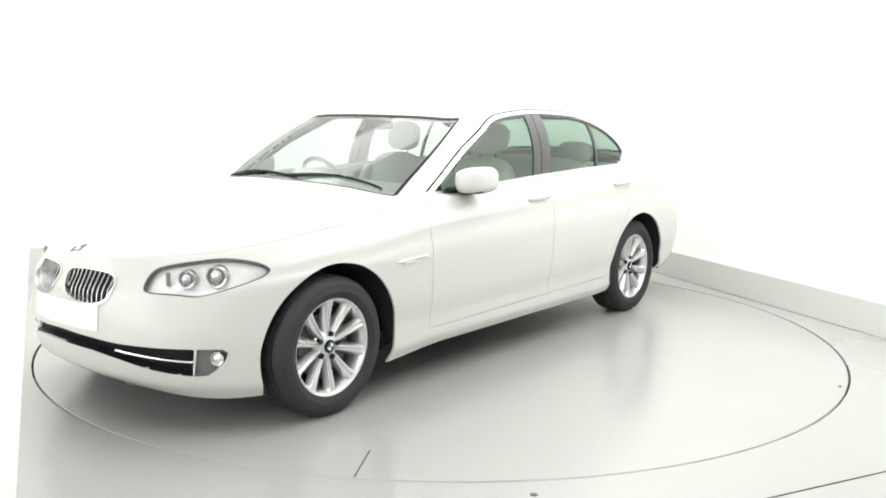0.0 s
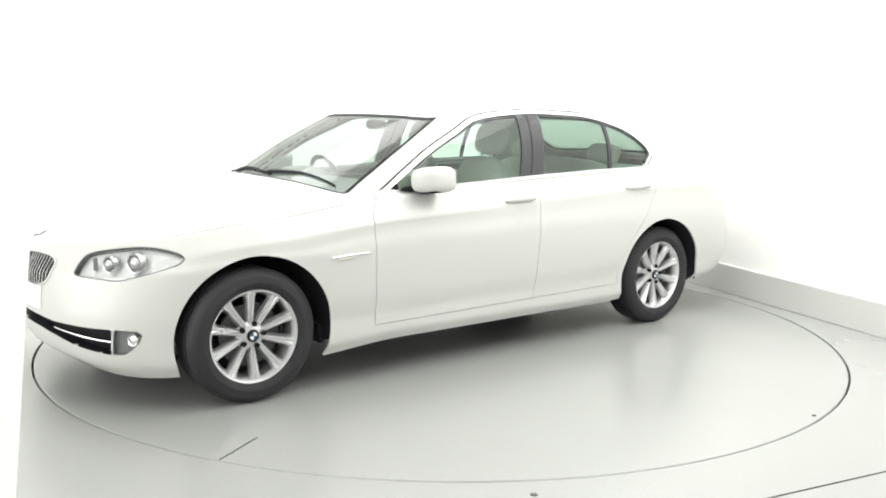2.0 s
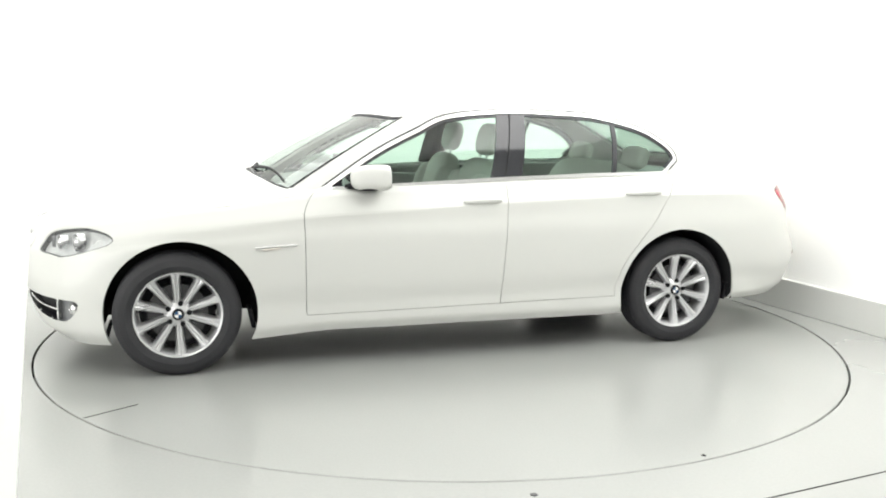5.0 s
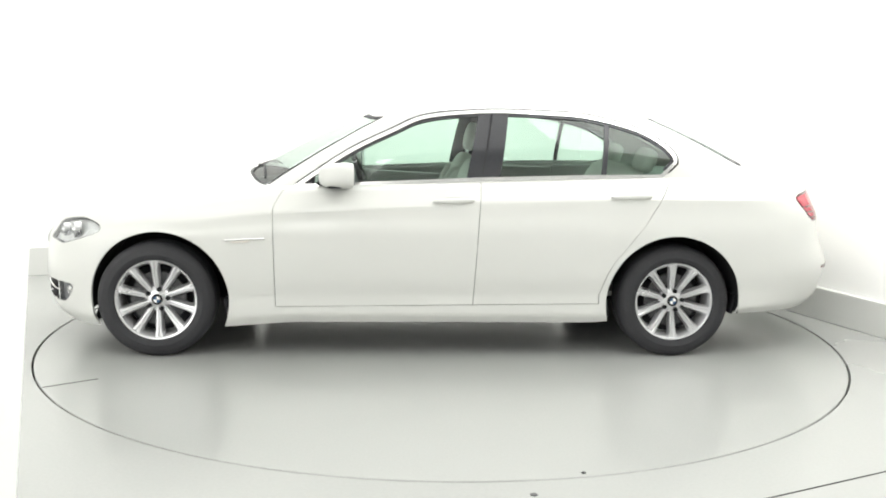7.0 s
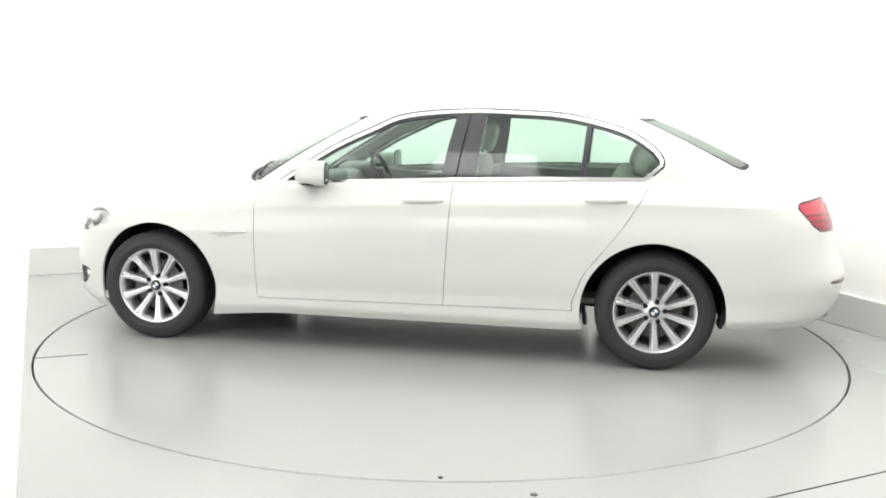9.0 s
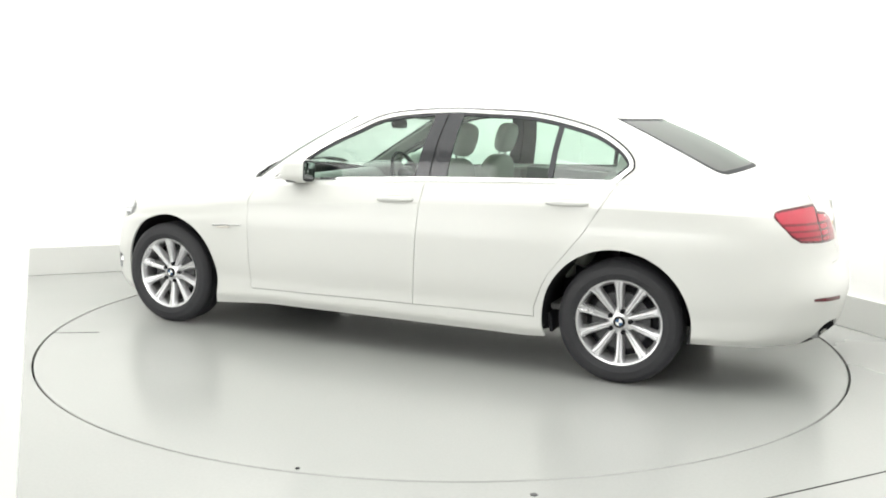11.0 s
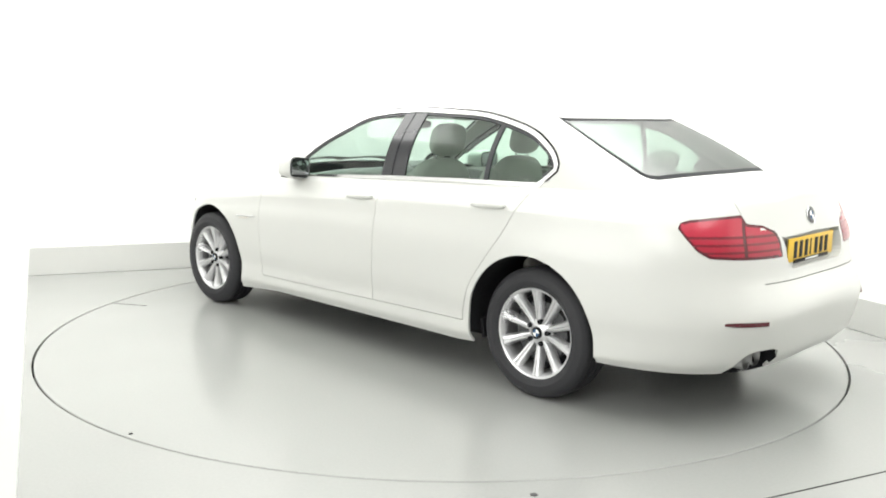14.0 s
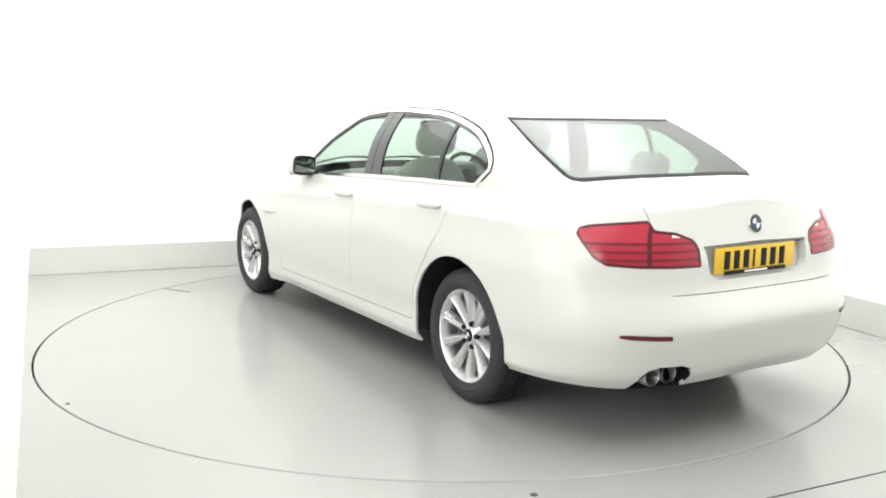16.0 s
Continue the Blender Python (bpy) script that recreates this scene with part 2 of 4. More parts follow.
# ---- mesh helpers ----
def mesh_object(name, verts, faces, mat, parent=None, label="", smooth=True, normals=None):
    me = bpy.data.meshes.new(name)
    me.from_pydata([tuple(map(float, v)) for v in verts], [], [tuple(f) for f in faces])
    me.materials.append(mat)
    if smooth:
        me.polygons.foreach_set("use_smooth", [True] * len(me.polygons))
    if normals is not None:
        me.normals_split_custom_set(normals)
    ob = new(name, me)
    ob.parent = parent
    return tagged(ob, label)


def part(name, bm, mat, parent, label="", smooth=True, crease=40):
    """Links a bmesh as one mesh object under a thing or a part."""
    if smooth:
        for f in bm.faces:
            f.smooth = True
        lim = math.cos(radians(crease))
        for e in bm.edges:
            if len(e.link_faces) == 2:
                a, b = e.link_faces
                if a.normal.length > 0 and b.normal.length > 0 and a.normal.dot(b.normal) < lim:
                    e.smooth = False
    me = bpy.data.meshes.new(name)
    bm.to_mesh(me)
    bm.free()
    me.materials.append(mat)
    ob = new(name, me)
    ob.parent = parent
    return tagged(ob, label)


def box(sx, sy, sz, bevel=0.0, at=(0, 0, 0), turn=None, segs=2):
    bm = bmesh.new()
    bmesh.ops.create_cube(bm, size=1, matrix=Matrix.Diagonal((sx, sy, sz, 1)))
    if bevel:
        bmesh.ops.bevel(bm, geom=bm.edges[:], offset=bevel, segments=segs, affect="EDGES", profile=0.5)
    m = Matrix.Translation(at) @ (turn or Matrix.Identity(4))
    bmesh.ops.transform(bm, matrix=m, verts=bm.verts)
    bm.normal_update()
    return bm


def pillow(sx, sy, sz, at, turn=None, n=3.2, nu=28, nv=16):
    """A padded block: a superellipsoid of the given full sizes."""
    def pw(a):
        return math.copysign(abs(a) ** (2 / n), a)
    bm = bmesh.new()
    rings = []
    for j in range(1, nv):
        b = -math.pi / 2 + math.pi * j / nv
        rings.append([bm.verts.new((sx / 2 * pw(math.cos(b)) * pw(math.cos(2 * math.pi * i / nu)),
                                    sy / 2 * pw(math.cos(b)) * pw(math.sin(2 * math.pi * i / nu)),
                                    sz / 2 * pw(math.sin(b)))) for i in range(nu)])
    lo, hi = bm.verts.new((0, 0, -sz / 2)), bm.verts.new((0, 0, sz / 2))
    for a, b in zip(rings, rings[1:]):
        for i in range(nu):
            bm.faces.new((a[i], a[(i + 1) % nu], b[(i + 1) % nu], b[i]))
    for i in range(nu):
        bm.faces.new((lo, rings[0][(i + 1) % nu], rings[0][i]))
        bm.faces.new((hi, rings[-1][i], rings[-1][(i + 1) % nu]))
    bmesh.ops.transform(bm, matrix=Matrix.Translation(at) @ (turn or Matrix.Identity(4)), verts=bm.verts)
    bm.normal_update()
    return bm


def lathe(profile, n=64, turn=None, closed=False):
    """Turns (radius, y) pairs round the y axis."""
    bm = bmesh.new()
    rings = []
    for r, y in profile:
        if r < 1e-6:
            rings.append([bm.verts.new((0, y, 0))])
        else:
            rings.append([bm.verts.new((r * math.sin(2 * math.pi * i / n), y, r * math.cos(2 * math.pi * i / n))) for i in range(n)])
    pairs = list(zip(rings, rings[1:])) + ([(rings[-1], rings[0])] if closed else [])
    for a, b in pairs:
        for i in range(n):
            k = (i + 1) % n
            if len(a) == 1:
                bm.faces.new((a[0], b[k], b[i]))
            elif len(b) == 1:
                bm.faces.new((a[i], a[k], b[0]))
            else:
                bm.faces.new((a[i], a[k], b[k], b[i]))
    bmesh.ops.recalc_face_normals(bm, faces=bm.faces)
    if turn:
        bmesh.ops.transform(bm, matrix=turn, verts=bm.verts)
    bm.normal_update()
    return bm


def tube(points, r, n=10, turn=None):
    """A round bar along the points."""
    bm = bmesh.new()
    pts = [Vector(p) for p in points]
    rings = []
    for i, p in enumerate(pts):
        d = (pts[min(i + 1, len(pts) - 1)] - pts[max(i - 1, 0)]).normalized()
        q = d.to_track_quat("Z", "Y")
        rings.append([bm.verts.new(p + q @ Vector((r * math.cos(2 * math.pi * k / n), r * math.sin(2 * math.pi * k / n), 0))) for k in range(n)])
    for a, b in zip(rings, rings[1:]):
        for k in range(n):
            bm.faces.new((a[k], a[(k + 1) % n], b[(k + 1) % n], b[k]))
    bm.faces.new(rings[0][::-1])
    bm.faces.new(rings[-1])
    bm.normal_update()
    return bm


def join(*bms):
    out = bmesh.new()
    for b in bms:
        me = bpy.data.meshes.new("joined")
        b.to_mesh(me)
        b.free()
        out.from_mesh(me)
        bpy.data.meshes.remove(me)
    out.normal_update()
    return out


def polygon_depth(poly, px, py):
    """How far each point lies inside the polygon (negative outside)."""
    px, py = np.asarray(px), np.asarray(py)
    best, inside = np.full(px.shape, 1e9), np.zeros(px.shape, bool)
    k = len(poly)
    for i in range(k):
        (ax, ay), (bx, by) = poly[i], poly[(i + 1) % k]
        ex, ey = bx - ax, by - ay
        s = np.clip(((px - ax) * ex + (py - ay) * ey) / (ex * ex + ey * ey + 1e-12), 0, 1)
        best = np.minimum(best, np.hypot(px - ax - s * ex, py - ay - s * ey))
        if ay != by:
            inside ^= ((ay > py) != (by > py)) & (px < (bx - ax) * (py - ay) / (by - ay) + ax)
    return np.where(inside, best, -best)


class Skin:
    """A sheet of faces that can be cut along curves and taken apart into panels."""

    def __init__(self, grid):
        nv, nu = grid.shape[:2]
        self.V = [tuple(r) for r in grid.reshape(-1, 5)]
        self.F = [(j * nu + i, j * nu + i + 1, (j + 1) * nu + i + 1, (j + 1) * nu + i)
                  for j in range(nv - 1) for i in range(nu - 1)]

    def centres(self):
        A = np.array(self.V)
        return np.array([A[list(f)].mean(0) for f in self.F])

    def cut(self, phi, where=None):
        A = np.array(self.V)
        d = phi(A)
        d = np.where(np.abs(d) < 1e-6, 1e-6, d)
        pos = (d > 0).tolist()
        d = d.tolist()
        out, cache = [], {}
        for f in self.F:
            s = [pos[i] for i in f]
            if all(s) or not any(s) or (where is not None and not where(A[list(f)].mean(0))):
                out.append(f)
                continue
            a_side, b_side = [], []
            for a, b in zip(f, f[1:] + f[:1]):
                (a_side if pos[a] else b_side).append(a)
                if pos[a] != pos[b]:
                    key = (min(a, b), max(a, b))
                    if key not in cache:
                        t = d[a] / (d[a] - d[b])
                        cache[key] = len(self.V)
                        self.V.append(tuple(x + (y - x) * t for x, y in zip(self.V[a], self.V[b])))
                    a_side.append(cache[key])
                    b_side.append(cache[key])
            for s in (a_side, b_side):
                if len(s) >= 3:
                    out.append(tuple(s))
        self.F = out

    def finish(self):
        """Normals at the points, from the whole sheet."""
        A = np.array(self.V)[:, :3]
        N = np.zeros_like(A)
        for f in self.F:
            p = A[list(f)]
            n = np.cross(p - p.mean(0), np.roll(p, -1, 0) - p.mean(0)).sum(0)
            for i in f:
                N[i] += n
        N[np.abs(A[:, 1]) < 1e-4, 1] = 0
        self.A, self.N = A, N / np.maximum(np.linalg.norm(N, axis=1), 1e-12)[:, None]

    def panel(self, name, faces, mat, parent, label="", side=0, thick=0.012, lift=0.0, wall=None):
        """Panels from the given faces. side 1: left, -1: right, 0: both halves in one mesh. lift moves it out along the normals;
        its edges are turned in by thick, or, with wall, outward to that depth."""
        V, N, F, rims = [], [], [], []
        for s in ((1, -1) if side == 0 else (side,)):
            m = np.array([1, s, 1])
            idx, count = {}, {}
            for k in faces:
                f = self.F[k]
                for i in f:
                    if i not in idx:
                        idx[i] = len(V)
                        V.append((self.A[i] + self.N[i] * lift) * m)
                        N.append(self.N[i] * m)
                g = [idx[i] for i in f]
                F.append(g if s == 1 else g[::-1])
                for a, b in zip(f, f[1:] + f[:1]):
                    count.setdefault((min(a, b), max(a, b)), []).append((a, b))
            depth = -thick if wall is None else wall
            for c in count.values():
                if len(c) == 1:
                    a, b = c[0]
                    if side == 0 and abs(self.A[a, 1]) < 1e-4 and abs(self.A[b, 1]) < 1e-4:
                        continue
                    rims.append((idx[a], idx[b], s))
        loops = [N[i] for f in F for i in f]
        for a, b, s in rims:
            q = [V[b], V[a], V[a] + np.array(N[a]) * depth, V[b] + np.array(N[b]) * depth]
            if (s < 0) != (depth > 0):
                q = q[::-1]
            n = np.cross(q[1] - q[0], q[2] - q[0])
            n = n / max(np.linalg.norm(n), 1e-12)
            F.append(list(range(len(V), len(V) + 4)))
            V.extend(q)
            loops.extend([n] * 4)
        return mesh_object(name, V, F, mat, parent, label, True, [tuple(map(float, n)) for n in loops])
# ---- the studio ----
CORNER = Vector((1.407, 3.542, 0))
E1, E2 = Vector((0.926, 0.378, 0)).normalized(), Vector((-0.378, 0.926, 0)).normalized()
ROOM = Matrix((( E1.x, E2.x, 0, CORNER.x), (E1.y, E2.y, 0, CORNER.y), (0, 0, 1, 0), (0, 0, 0, 1)))
LONG, DEEP, HIGH = 9.6, 11.4, 3.7
R_TABLE, R_HOLE = 2.440, 2.451


def structure(name, bm, mat, label, category, m=None):
    ob = part(name, bm, mat, None, smooth=False)
    if m is not None:
        ob.matrix_world = m
    return tagged(ob, label, category, kind="structure")


def build_room():
    # floor sheet with the round well of the turntable
    bm = bmesh.new()
    n = 160
    inner = [bm.verts.new((R_HOLE * math.cos(2 * math.pi * i / n), R_HOLE * math.sin(2 * math.pi * i / n), 0)) for i in range(n)]
    deep = [bm.verts.new((v.co.x, v.co.y, -0.12)) for v in inner]
    outer = [bm.verts.new((14 * math.cos(2 * math.pi * i / n), 14 * math.sin(2 * math.pi * i / n), 0)) for i in range(n)]
    for i in range(n):
        k = (i + 1) % n
        bm.faces.new((inner[i], outer[i], outer[k], inner[k]))
        bm.faces.new((deep[i], inner[i], inner[k], deep[k]))
    structure("floor", bm, FLOOR, "glossy pale grey painted studio floor round the turntable", "floor")
    bm = bmesh.new()
    bmesh.ops.create_circle(bm, cap_ends=True, segments=96, radius=R_HOLE + 0.02, matrix=Matrix.Translation((0, 0, -0.12)))
    structure("turntable_pit", bm, GROOVE, "dark pit under the turntable", "pit")
    # low plinth and walls
    # south and west walls are unseen, added to close the room and bounce light
    for nm, sx, sy, cx, cy in (("north", LONG, 0.2, -LONG / 2 + 0.2, 0.1), ("east", 0.2, DEEP, 0.1, -DEEP / 2),
                               ("south", LONG, 0.2, -LONG / 2 + 0.2, -DEEP - 0.1), ("west", 0.2, DEEP, -LONG + 0.1, -DEEP / 2)):
        structure("wall_" + nm, box(sx, sy, HIGH, at=(cx, cy, HIGH / 2)), WALL, "bare white painted studio wall", "wall", ROOM)
    structure("baseboard_north", box(LONG - 0.05, 0.045, 0.235, 0.006, at=(-LONG / 2, -0.0225, 0.1175)), PLINTH,
              "plain pale grey plinth along the white wall", "plinth", ROOM)
    structure("baseboard_east", box(0.045, DEEP - 0.05, 0.225, 0.006, at=(-0.0225, -DEEP / 2 - 0.046, 0.1125)), PLINTH,
              "plain pale grey plinth along the white wall", "plinth", ROOM)
    # unseen ceiling, added to close the room and return light
    structure("ceiling", box(LONG + 0.4, DEEP + 0.6, 0.1, at=(-LONG / 2, -DEEP / 2, HIGH + 0.05)), WALL,
              "unseen plain white ceiling closing the studio", "ceiling", ROOM)
    # floor joint, and a scuff mark built as a low dark disc, near the camera
    d = Vector((1.8 - 1.254, -2.275 + 2.532, 0)).normalized()
    j = box(2.2, 0.006, 0.004, at=(1.254 + d.x * 0.9, -2.532 + d.y * 0.9, 0.0), turn=Matrix.Rotation(math.atan2(d.y, d.x), 4, "Z"))
    structure("floor_joint", j, GROOVE, "thin dark joint in the painted floor", "joint")
    s = lathe([(0, 0.003), (0.012, 0.003), (0.016, 0)], 14, Matrix.Translation((0.354, -2.546, 0)) @ Matrix.Rotation(radians(90), 4, "X"))
    structure("floor_scuff", s, DISC, "small dark scuff on the painted floor", "plug")


def build_flat():
    """White upright board beside the camera's view."""
    az = radians(26.3)
    way, side = Vector((-math.sin(az), math.cos(az), 0)), Vector((-math.cos(az), -math.sin(az), 0))
    edge = Vector((EYE[0], EYE[1], 0)) + way * 2.75
    c = edge + side * 0.65
    m = Matrix.Translation((c.x, c.y, 0)) @ Matrix.Rotation(math.atan2(side.y, side.x), 4, "Z")
    root = new("studio_flat")
    root.matrix_world = m
    tagged(root, "tall white studio flat board standing on the floor", "flat board")
    bm = bmesh.new()
    ring = [(-0.65 + 0.0583, 0), (0.65, 0), (0.65, 3.0), (-0.65 + 0.0583 - 0.301, 3.0)]
    front = [bm.verts.new((x, -0.02, z)) for x, z in ring]
    rear = [bm.verts.new((x, 0.02, z)) for x, z in ring]
    bm.faces.new(front)
    bm.faces.new(rear[::-1])
    for i in range(4):
        bm.faces.new((front[i], front[(i + 1) % 4], rear[(i + 1) % 4], rear[i]))
    bmesh.ops.recalc_face_normals(bm, faces=bm.faces)
    part("board", bm, STUDIO_WHITE, root, smooth=False)
    for x in (-0.4, 0.4):
        part("foot", box(0.05, 0.5, 0.04, 0.006, at=(x, 0.27, 0.02)), STUDIO_WHITE, root)


def build_turntable():
    root = new("turntable")
    tagged(root, "round grey painted steel turntable set flush in the floor", "turntable")
    part("platform", lathe([(0, 0.0), (R_TABLE - 0.004, 0.0), (R_TABLE, -0.004), (R_TABLE, -0.09), (0, -0.09)], 160,
                           Matrix.Rotation(radians(90), 4, "X")), TABLE, root)
    a = radians(31.0)
    part("seam", box(0.27, 0.005, 0.003, at=(2.30 * math.cos(a), 2.30 * math.sin(a), 0.0005), turn=Matrix.Rotation(a, 4, "Z")),
         GROOVE, root, "thin dark radial seam")
    a = radians(100.2)
    part("bolt", lathe([(0, 0.003), (0.008, 0.003), (0.011, 0.0)], 12,
                       Matrix.Translation((2.405 * math.cos(a), 2.405 * math.sin(a), 0)) @ Matrix.Rotation(radians(90), 4, "X")),
         BLACK, root, "small dark bolt head")
    return root


build_room()
build_flat()
turntable = build_turntable()
# ---- the car: x forward, y to its left, z up ----
car = new("car")
tagged(car, "white four-door saloon car with silver ten-spoke wheels parked on turntable", "car")
WHEEL_X, WHEEL_Z = 1.484, 0.328
ARCH_X, ARCH_R = 1.467, 0.392
KU = 5.5                                  # metres per unit of u round the corners



def rounded(poly, turns=2, share=0.22):
    """Cuts the corners of a closed outline."""
    for _ in range(turns):
        out = []
        for (ax, ay), (bx, by) in zip(poly, poly[1:] + poly[:1]):
            out += [(ax + (bx - ax) * share, ay + (by - ay) * share), (bx + (ax - bx) * share, by + (ay - by) * share)]
        poly = out
    return poly


HEADLAMP = [(KU * u, z) for u, z in ((0.067, 0.629), (0.070, 0.681), (0.076, 0.725), (0.088, 0.744), (0.110, 0.762), (0.132, 0.774), (0.149, 0.767),
                                     (0.165, 0.748), (0.1705, 0.722), (0.166, 0.695), (0.145, 0.661), (0.126, 0.635), (0.109, 0.616), (0.097, 0.626))]
TAILLAMP = [(KU * u, z) for u, z in ((0.866, 0.924), (0.869, 0.945), (0.877, 0.956), (0.8995, 0.967), (0.9305, 0.977), (0.936, 0.938), (0.954, 0.928),
                                     (0.9686, 0.897), (0.973, 0.854), (0.9745, 0.784), (0.954, 0.785), (0.924, 0.789), (0.893, 0.797),
                                     (0.880, 0.828), (0.872, 0.879))]
KIDNEY = [(0.022, 0.68), (0.038, 0.706), (0.15, 0.715), (0.26, 0.709), (0.307, 0.69), (0.33, 0.647), (0.312, 0.59), (0.257, 0.562), (0.17, 0.560),
          (0.10, 0.572), (0.05, 0.60), (0.026, 0.645)]
INTAKE = [(-0.05, 0.362), (0.2, 0.356), (0.35, 0.335), (0.5, 0.305), (0.652, 0.284), (0.664, 0.404), (0.35, 0.408), (0.2, 0.418), (-0.05, 0.43)]
FOG = [(0.654, 0.284), (0.667, 0.404), (0.735, 0.398), (0.747, 0.383), (0.737, 0.345), (0.715, 0.305), (0.695, 0.286)]
HEADLAMP, KIDNEY = rounded(HEADLAMP), rounded(KIDNEY)
NOTCH = [(0.422, 0.15), (0.424, 0.345), (0.438, 0.374), (0.47, 0.388), (0.57, 0.386), (0.61, 0.372), (0.632, 0.34), (0.642, 0.15)]
PLATE_WELL = [(-0.05, 0.724), (0.285, 0.724), (0.318, 0.76), (0.330, 0.866), (-0.05, 0.874)]
DLO_X = (0.735, 0.42, 0.163, -0.035, -0.385, -0.684, -0.97, -1.265, -1.425, -1.49, -1.497)
DLO_Z = (0.962, 1.172, 1.300, 1.381, 1.416, 1.412, 1.394, 1.324, 1.238, 1.17, 1.125)
tt = np.linspace(0, len(DLO_X) - 1, 60)
DLO = ([(float(x), float(z)) for x, z in zip(spline(range(len(DLO_X)), DLO_X, tt), spline(range(len(DLO_X)), DLO_Z, tt))]
       + [(-1.405, 1.041), (-0.9, 1.033), (-0.35, 1.015), (0.366, 0.979)])
BASE_RING = [(float(x), float(y)) for x, y in zip(spline(GU, BASE_X, np.linspace(0, 1, 60)), spline(GU, BASE_Y, np.linspace(0, 1, 60)))]
BASE_RING = BASE_RING + [(-2.12, -0.2), (1.04, -0.2)]


def rear_door_edge(a):
    """Signed distance ahead of the rear door's trailing edge."""
    x = np.interp(a[..., 2], (0.30, 0.37, 0.50, 0.562, 0.786, 0.95, 1.037), (-1.035, -1.03, -1.075, -1.11, -1.285, -1.385, -1.43))
    return a[..., 0] - x


def front_door_edge(a):
    return np.interp(a[..., 2], (0.29, 0.86, 0.93, 0.99), (0.815, 0.825, 0.79, 0.735)) - a[..., 0]


def centre_door_edge(a):
    return a[..., 0] - np.interp(a[..., 2], (0.3, 1.02), (-0.303, -0.345))


def sill_edge(a):
    return a[..., 2] - np.interp(a[..., 0], (-1.05, 0.82), (0.322, 0.298))


def boot_edge(a):
    flank = np.where(a[..., 2] > 0.976, np.interp(a[..., 0], (-2.45, -2.37, -2.3, -1.95), (0.53, 0.556, 0.575, 0.64)) - a[..., 1], (a[..., 3] - 0.9325) * KU)
    return np.minimum(flank, a[..., 2] - 0.677)


def bonnet_edge(a):
    return (a[..., 4] - 1.02) * 0.5


def arch(a, s):
    return ARCH_R - np.hypot(a[..., 0] - s * ARCH_X, a[..., 2] - WHEEL_Z)


G = 0.0017
low = Skin(lower_skin())


def crease_z(x):
    """Height of the feature line through the door handles."""
    return np.interp(x, (-2.1, -1.94, -1.14, -0.4, 0.36, 0.8, 1.05), (0.925, 0.927, 0.927, 0.90, 0.854, 0.83, 0.81))


for d in (-0.012, 0.0, 0.012):
    low.cut(lambda a: a[..., 2] - crease_z(a[..., 0]) - d, lambda c: c[4] < 1.05 and -2.2 < c[0] < 1.25 and c[1] > 0.5)


def undercut(p):
    """Draws the flank in just below the feature line."""
    x, y, z, u, v = p
    if v > 1.05 or y < 0.5 or not -2.2 < x < 1.25:
        return p
    d = float(crease_z(x)) - z
    fade = min(1, (1.25 - x) / 0.45, (x + 2.2) / 0.35)
    dent = 0.0042 * fade * (d / 0.05) * math.exp(1 - d / 0.05) if d > 0 else 0.0
    return (x, y - dent, z, u, v)


low.V = [undercut(p) for p in low.V]
side_v = lambda c: c[4] < 1.3
for s in (1, -1):
    low.cut(lambda a, s=s: arch(a, s), lambda c, s=s: c[4] < 1 and c[0] * s > 0.9 and c[1] > 0.6)
hole = lambda a: polygon_depth(BASE_RING, a[..., 0], a[..., 1])
low.cut(lambda a: hole(a) - 0.006, lambda c: c[4] > 0.9)
low.cut(lambda a: hole(a) + 0.014, lambda c: c[4] > 1 and c[0] > 0.78)
gaps = [(front_door_edge, lambda c: c[4] < 1.35 and 0.6 < c[0] < 0.95 and c[2] > 0.298),
        (centre_door_edge, lambda c: c[4] < 1.35 and -0.45 < c[0] < -0.2 and c[2] > 0.305),
        (rear_door_edge, lambda c: c[4] < 1.35 and -1.6 < c[0] < -0.95 and c[2] > 0.32),
        (sill_edge, lambda c: c[4] < 0.5 and -1.035 < c[0] < 0.817),
        (bonnet_edge, lambda c: c[0] > 0.70),
        (boot_edge, lambda c: c[0] < -1.8 and c[3] > 0.8 and (c[2] > 0.978 or (c[2] < 0.70 and c[3] > 0.95))),
        ]
for fn, where in gaps:
    g = G if fn is not bonnet_edge else 0.0026
    low.cut(lambda a: fn(a) - g, where)
    low.cut(lambda a: fn(a) + g, where)
shapes = {"head": (HEADLAMP, "u", lambda c: c[3] < 0.3 and c[4] < 1.4), "tail": (TAILLAMP, "u", lambda c: c[3] > 0.8 and c[4] < 1.3),
          "kidney": (KIDNEY, "y", lambda c: c[3] < 0.12 and c[4] < 1.1), "intake": (INTAKE, "y", lambda c: c[3] < 0.2 and c[4] < 1),
          "fog": (FOG, "y", lambda c: c[3] < 0.22 and c[4] < 1), "well": (PLATE_WELL, "y", lambda c: c[3] > 0.9 and c[4] < 1.1),
          "notch": (NOTCH, "y", lambda c: c[3] > 0.88 and c[4] < 0.5)}


def depth_of(key, a):
    poly, how, _ = shapes[key]
    return polygon_depth(poly, a[..., 3] * KU if how == "u" else a[..., 1], a[..., 2])


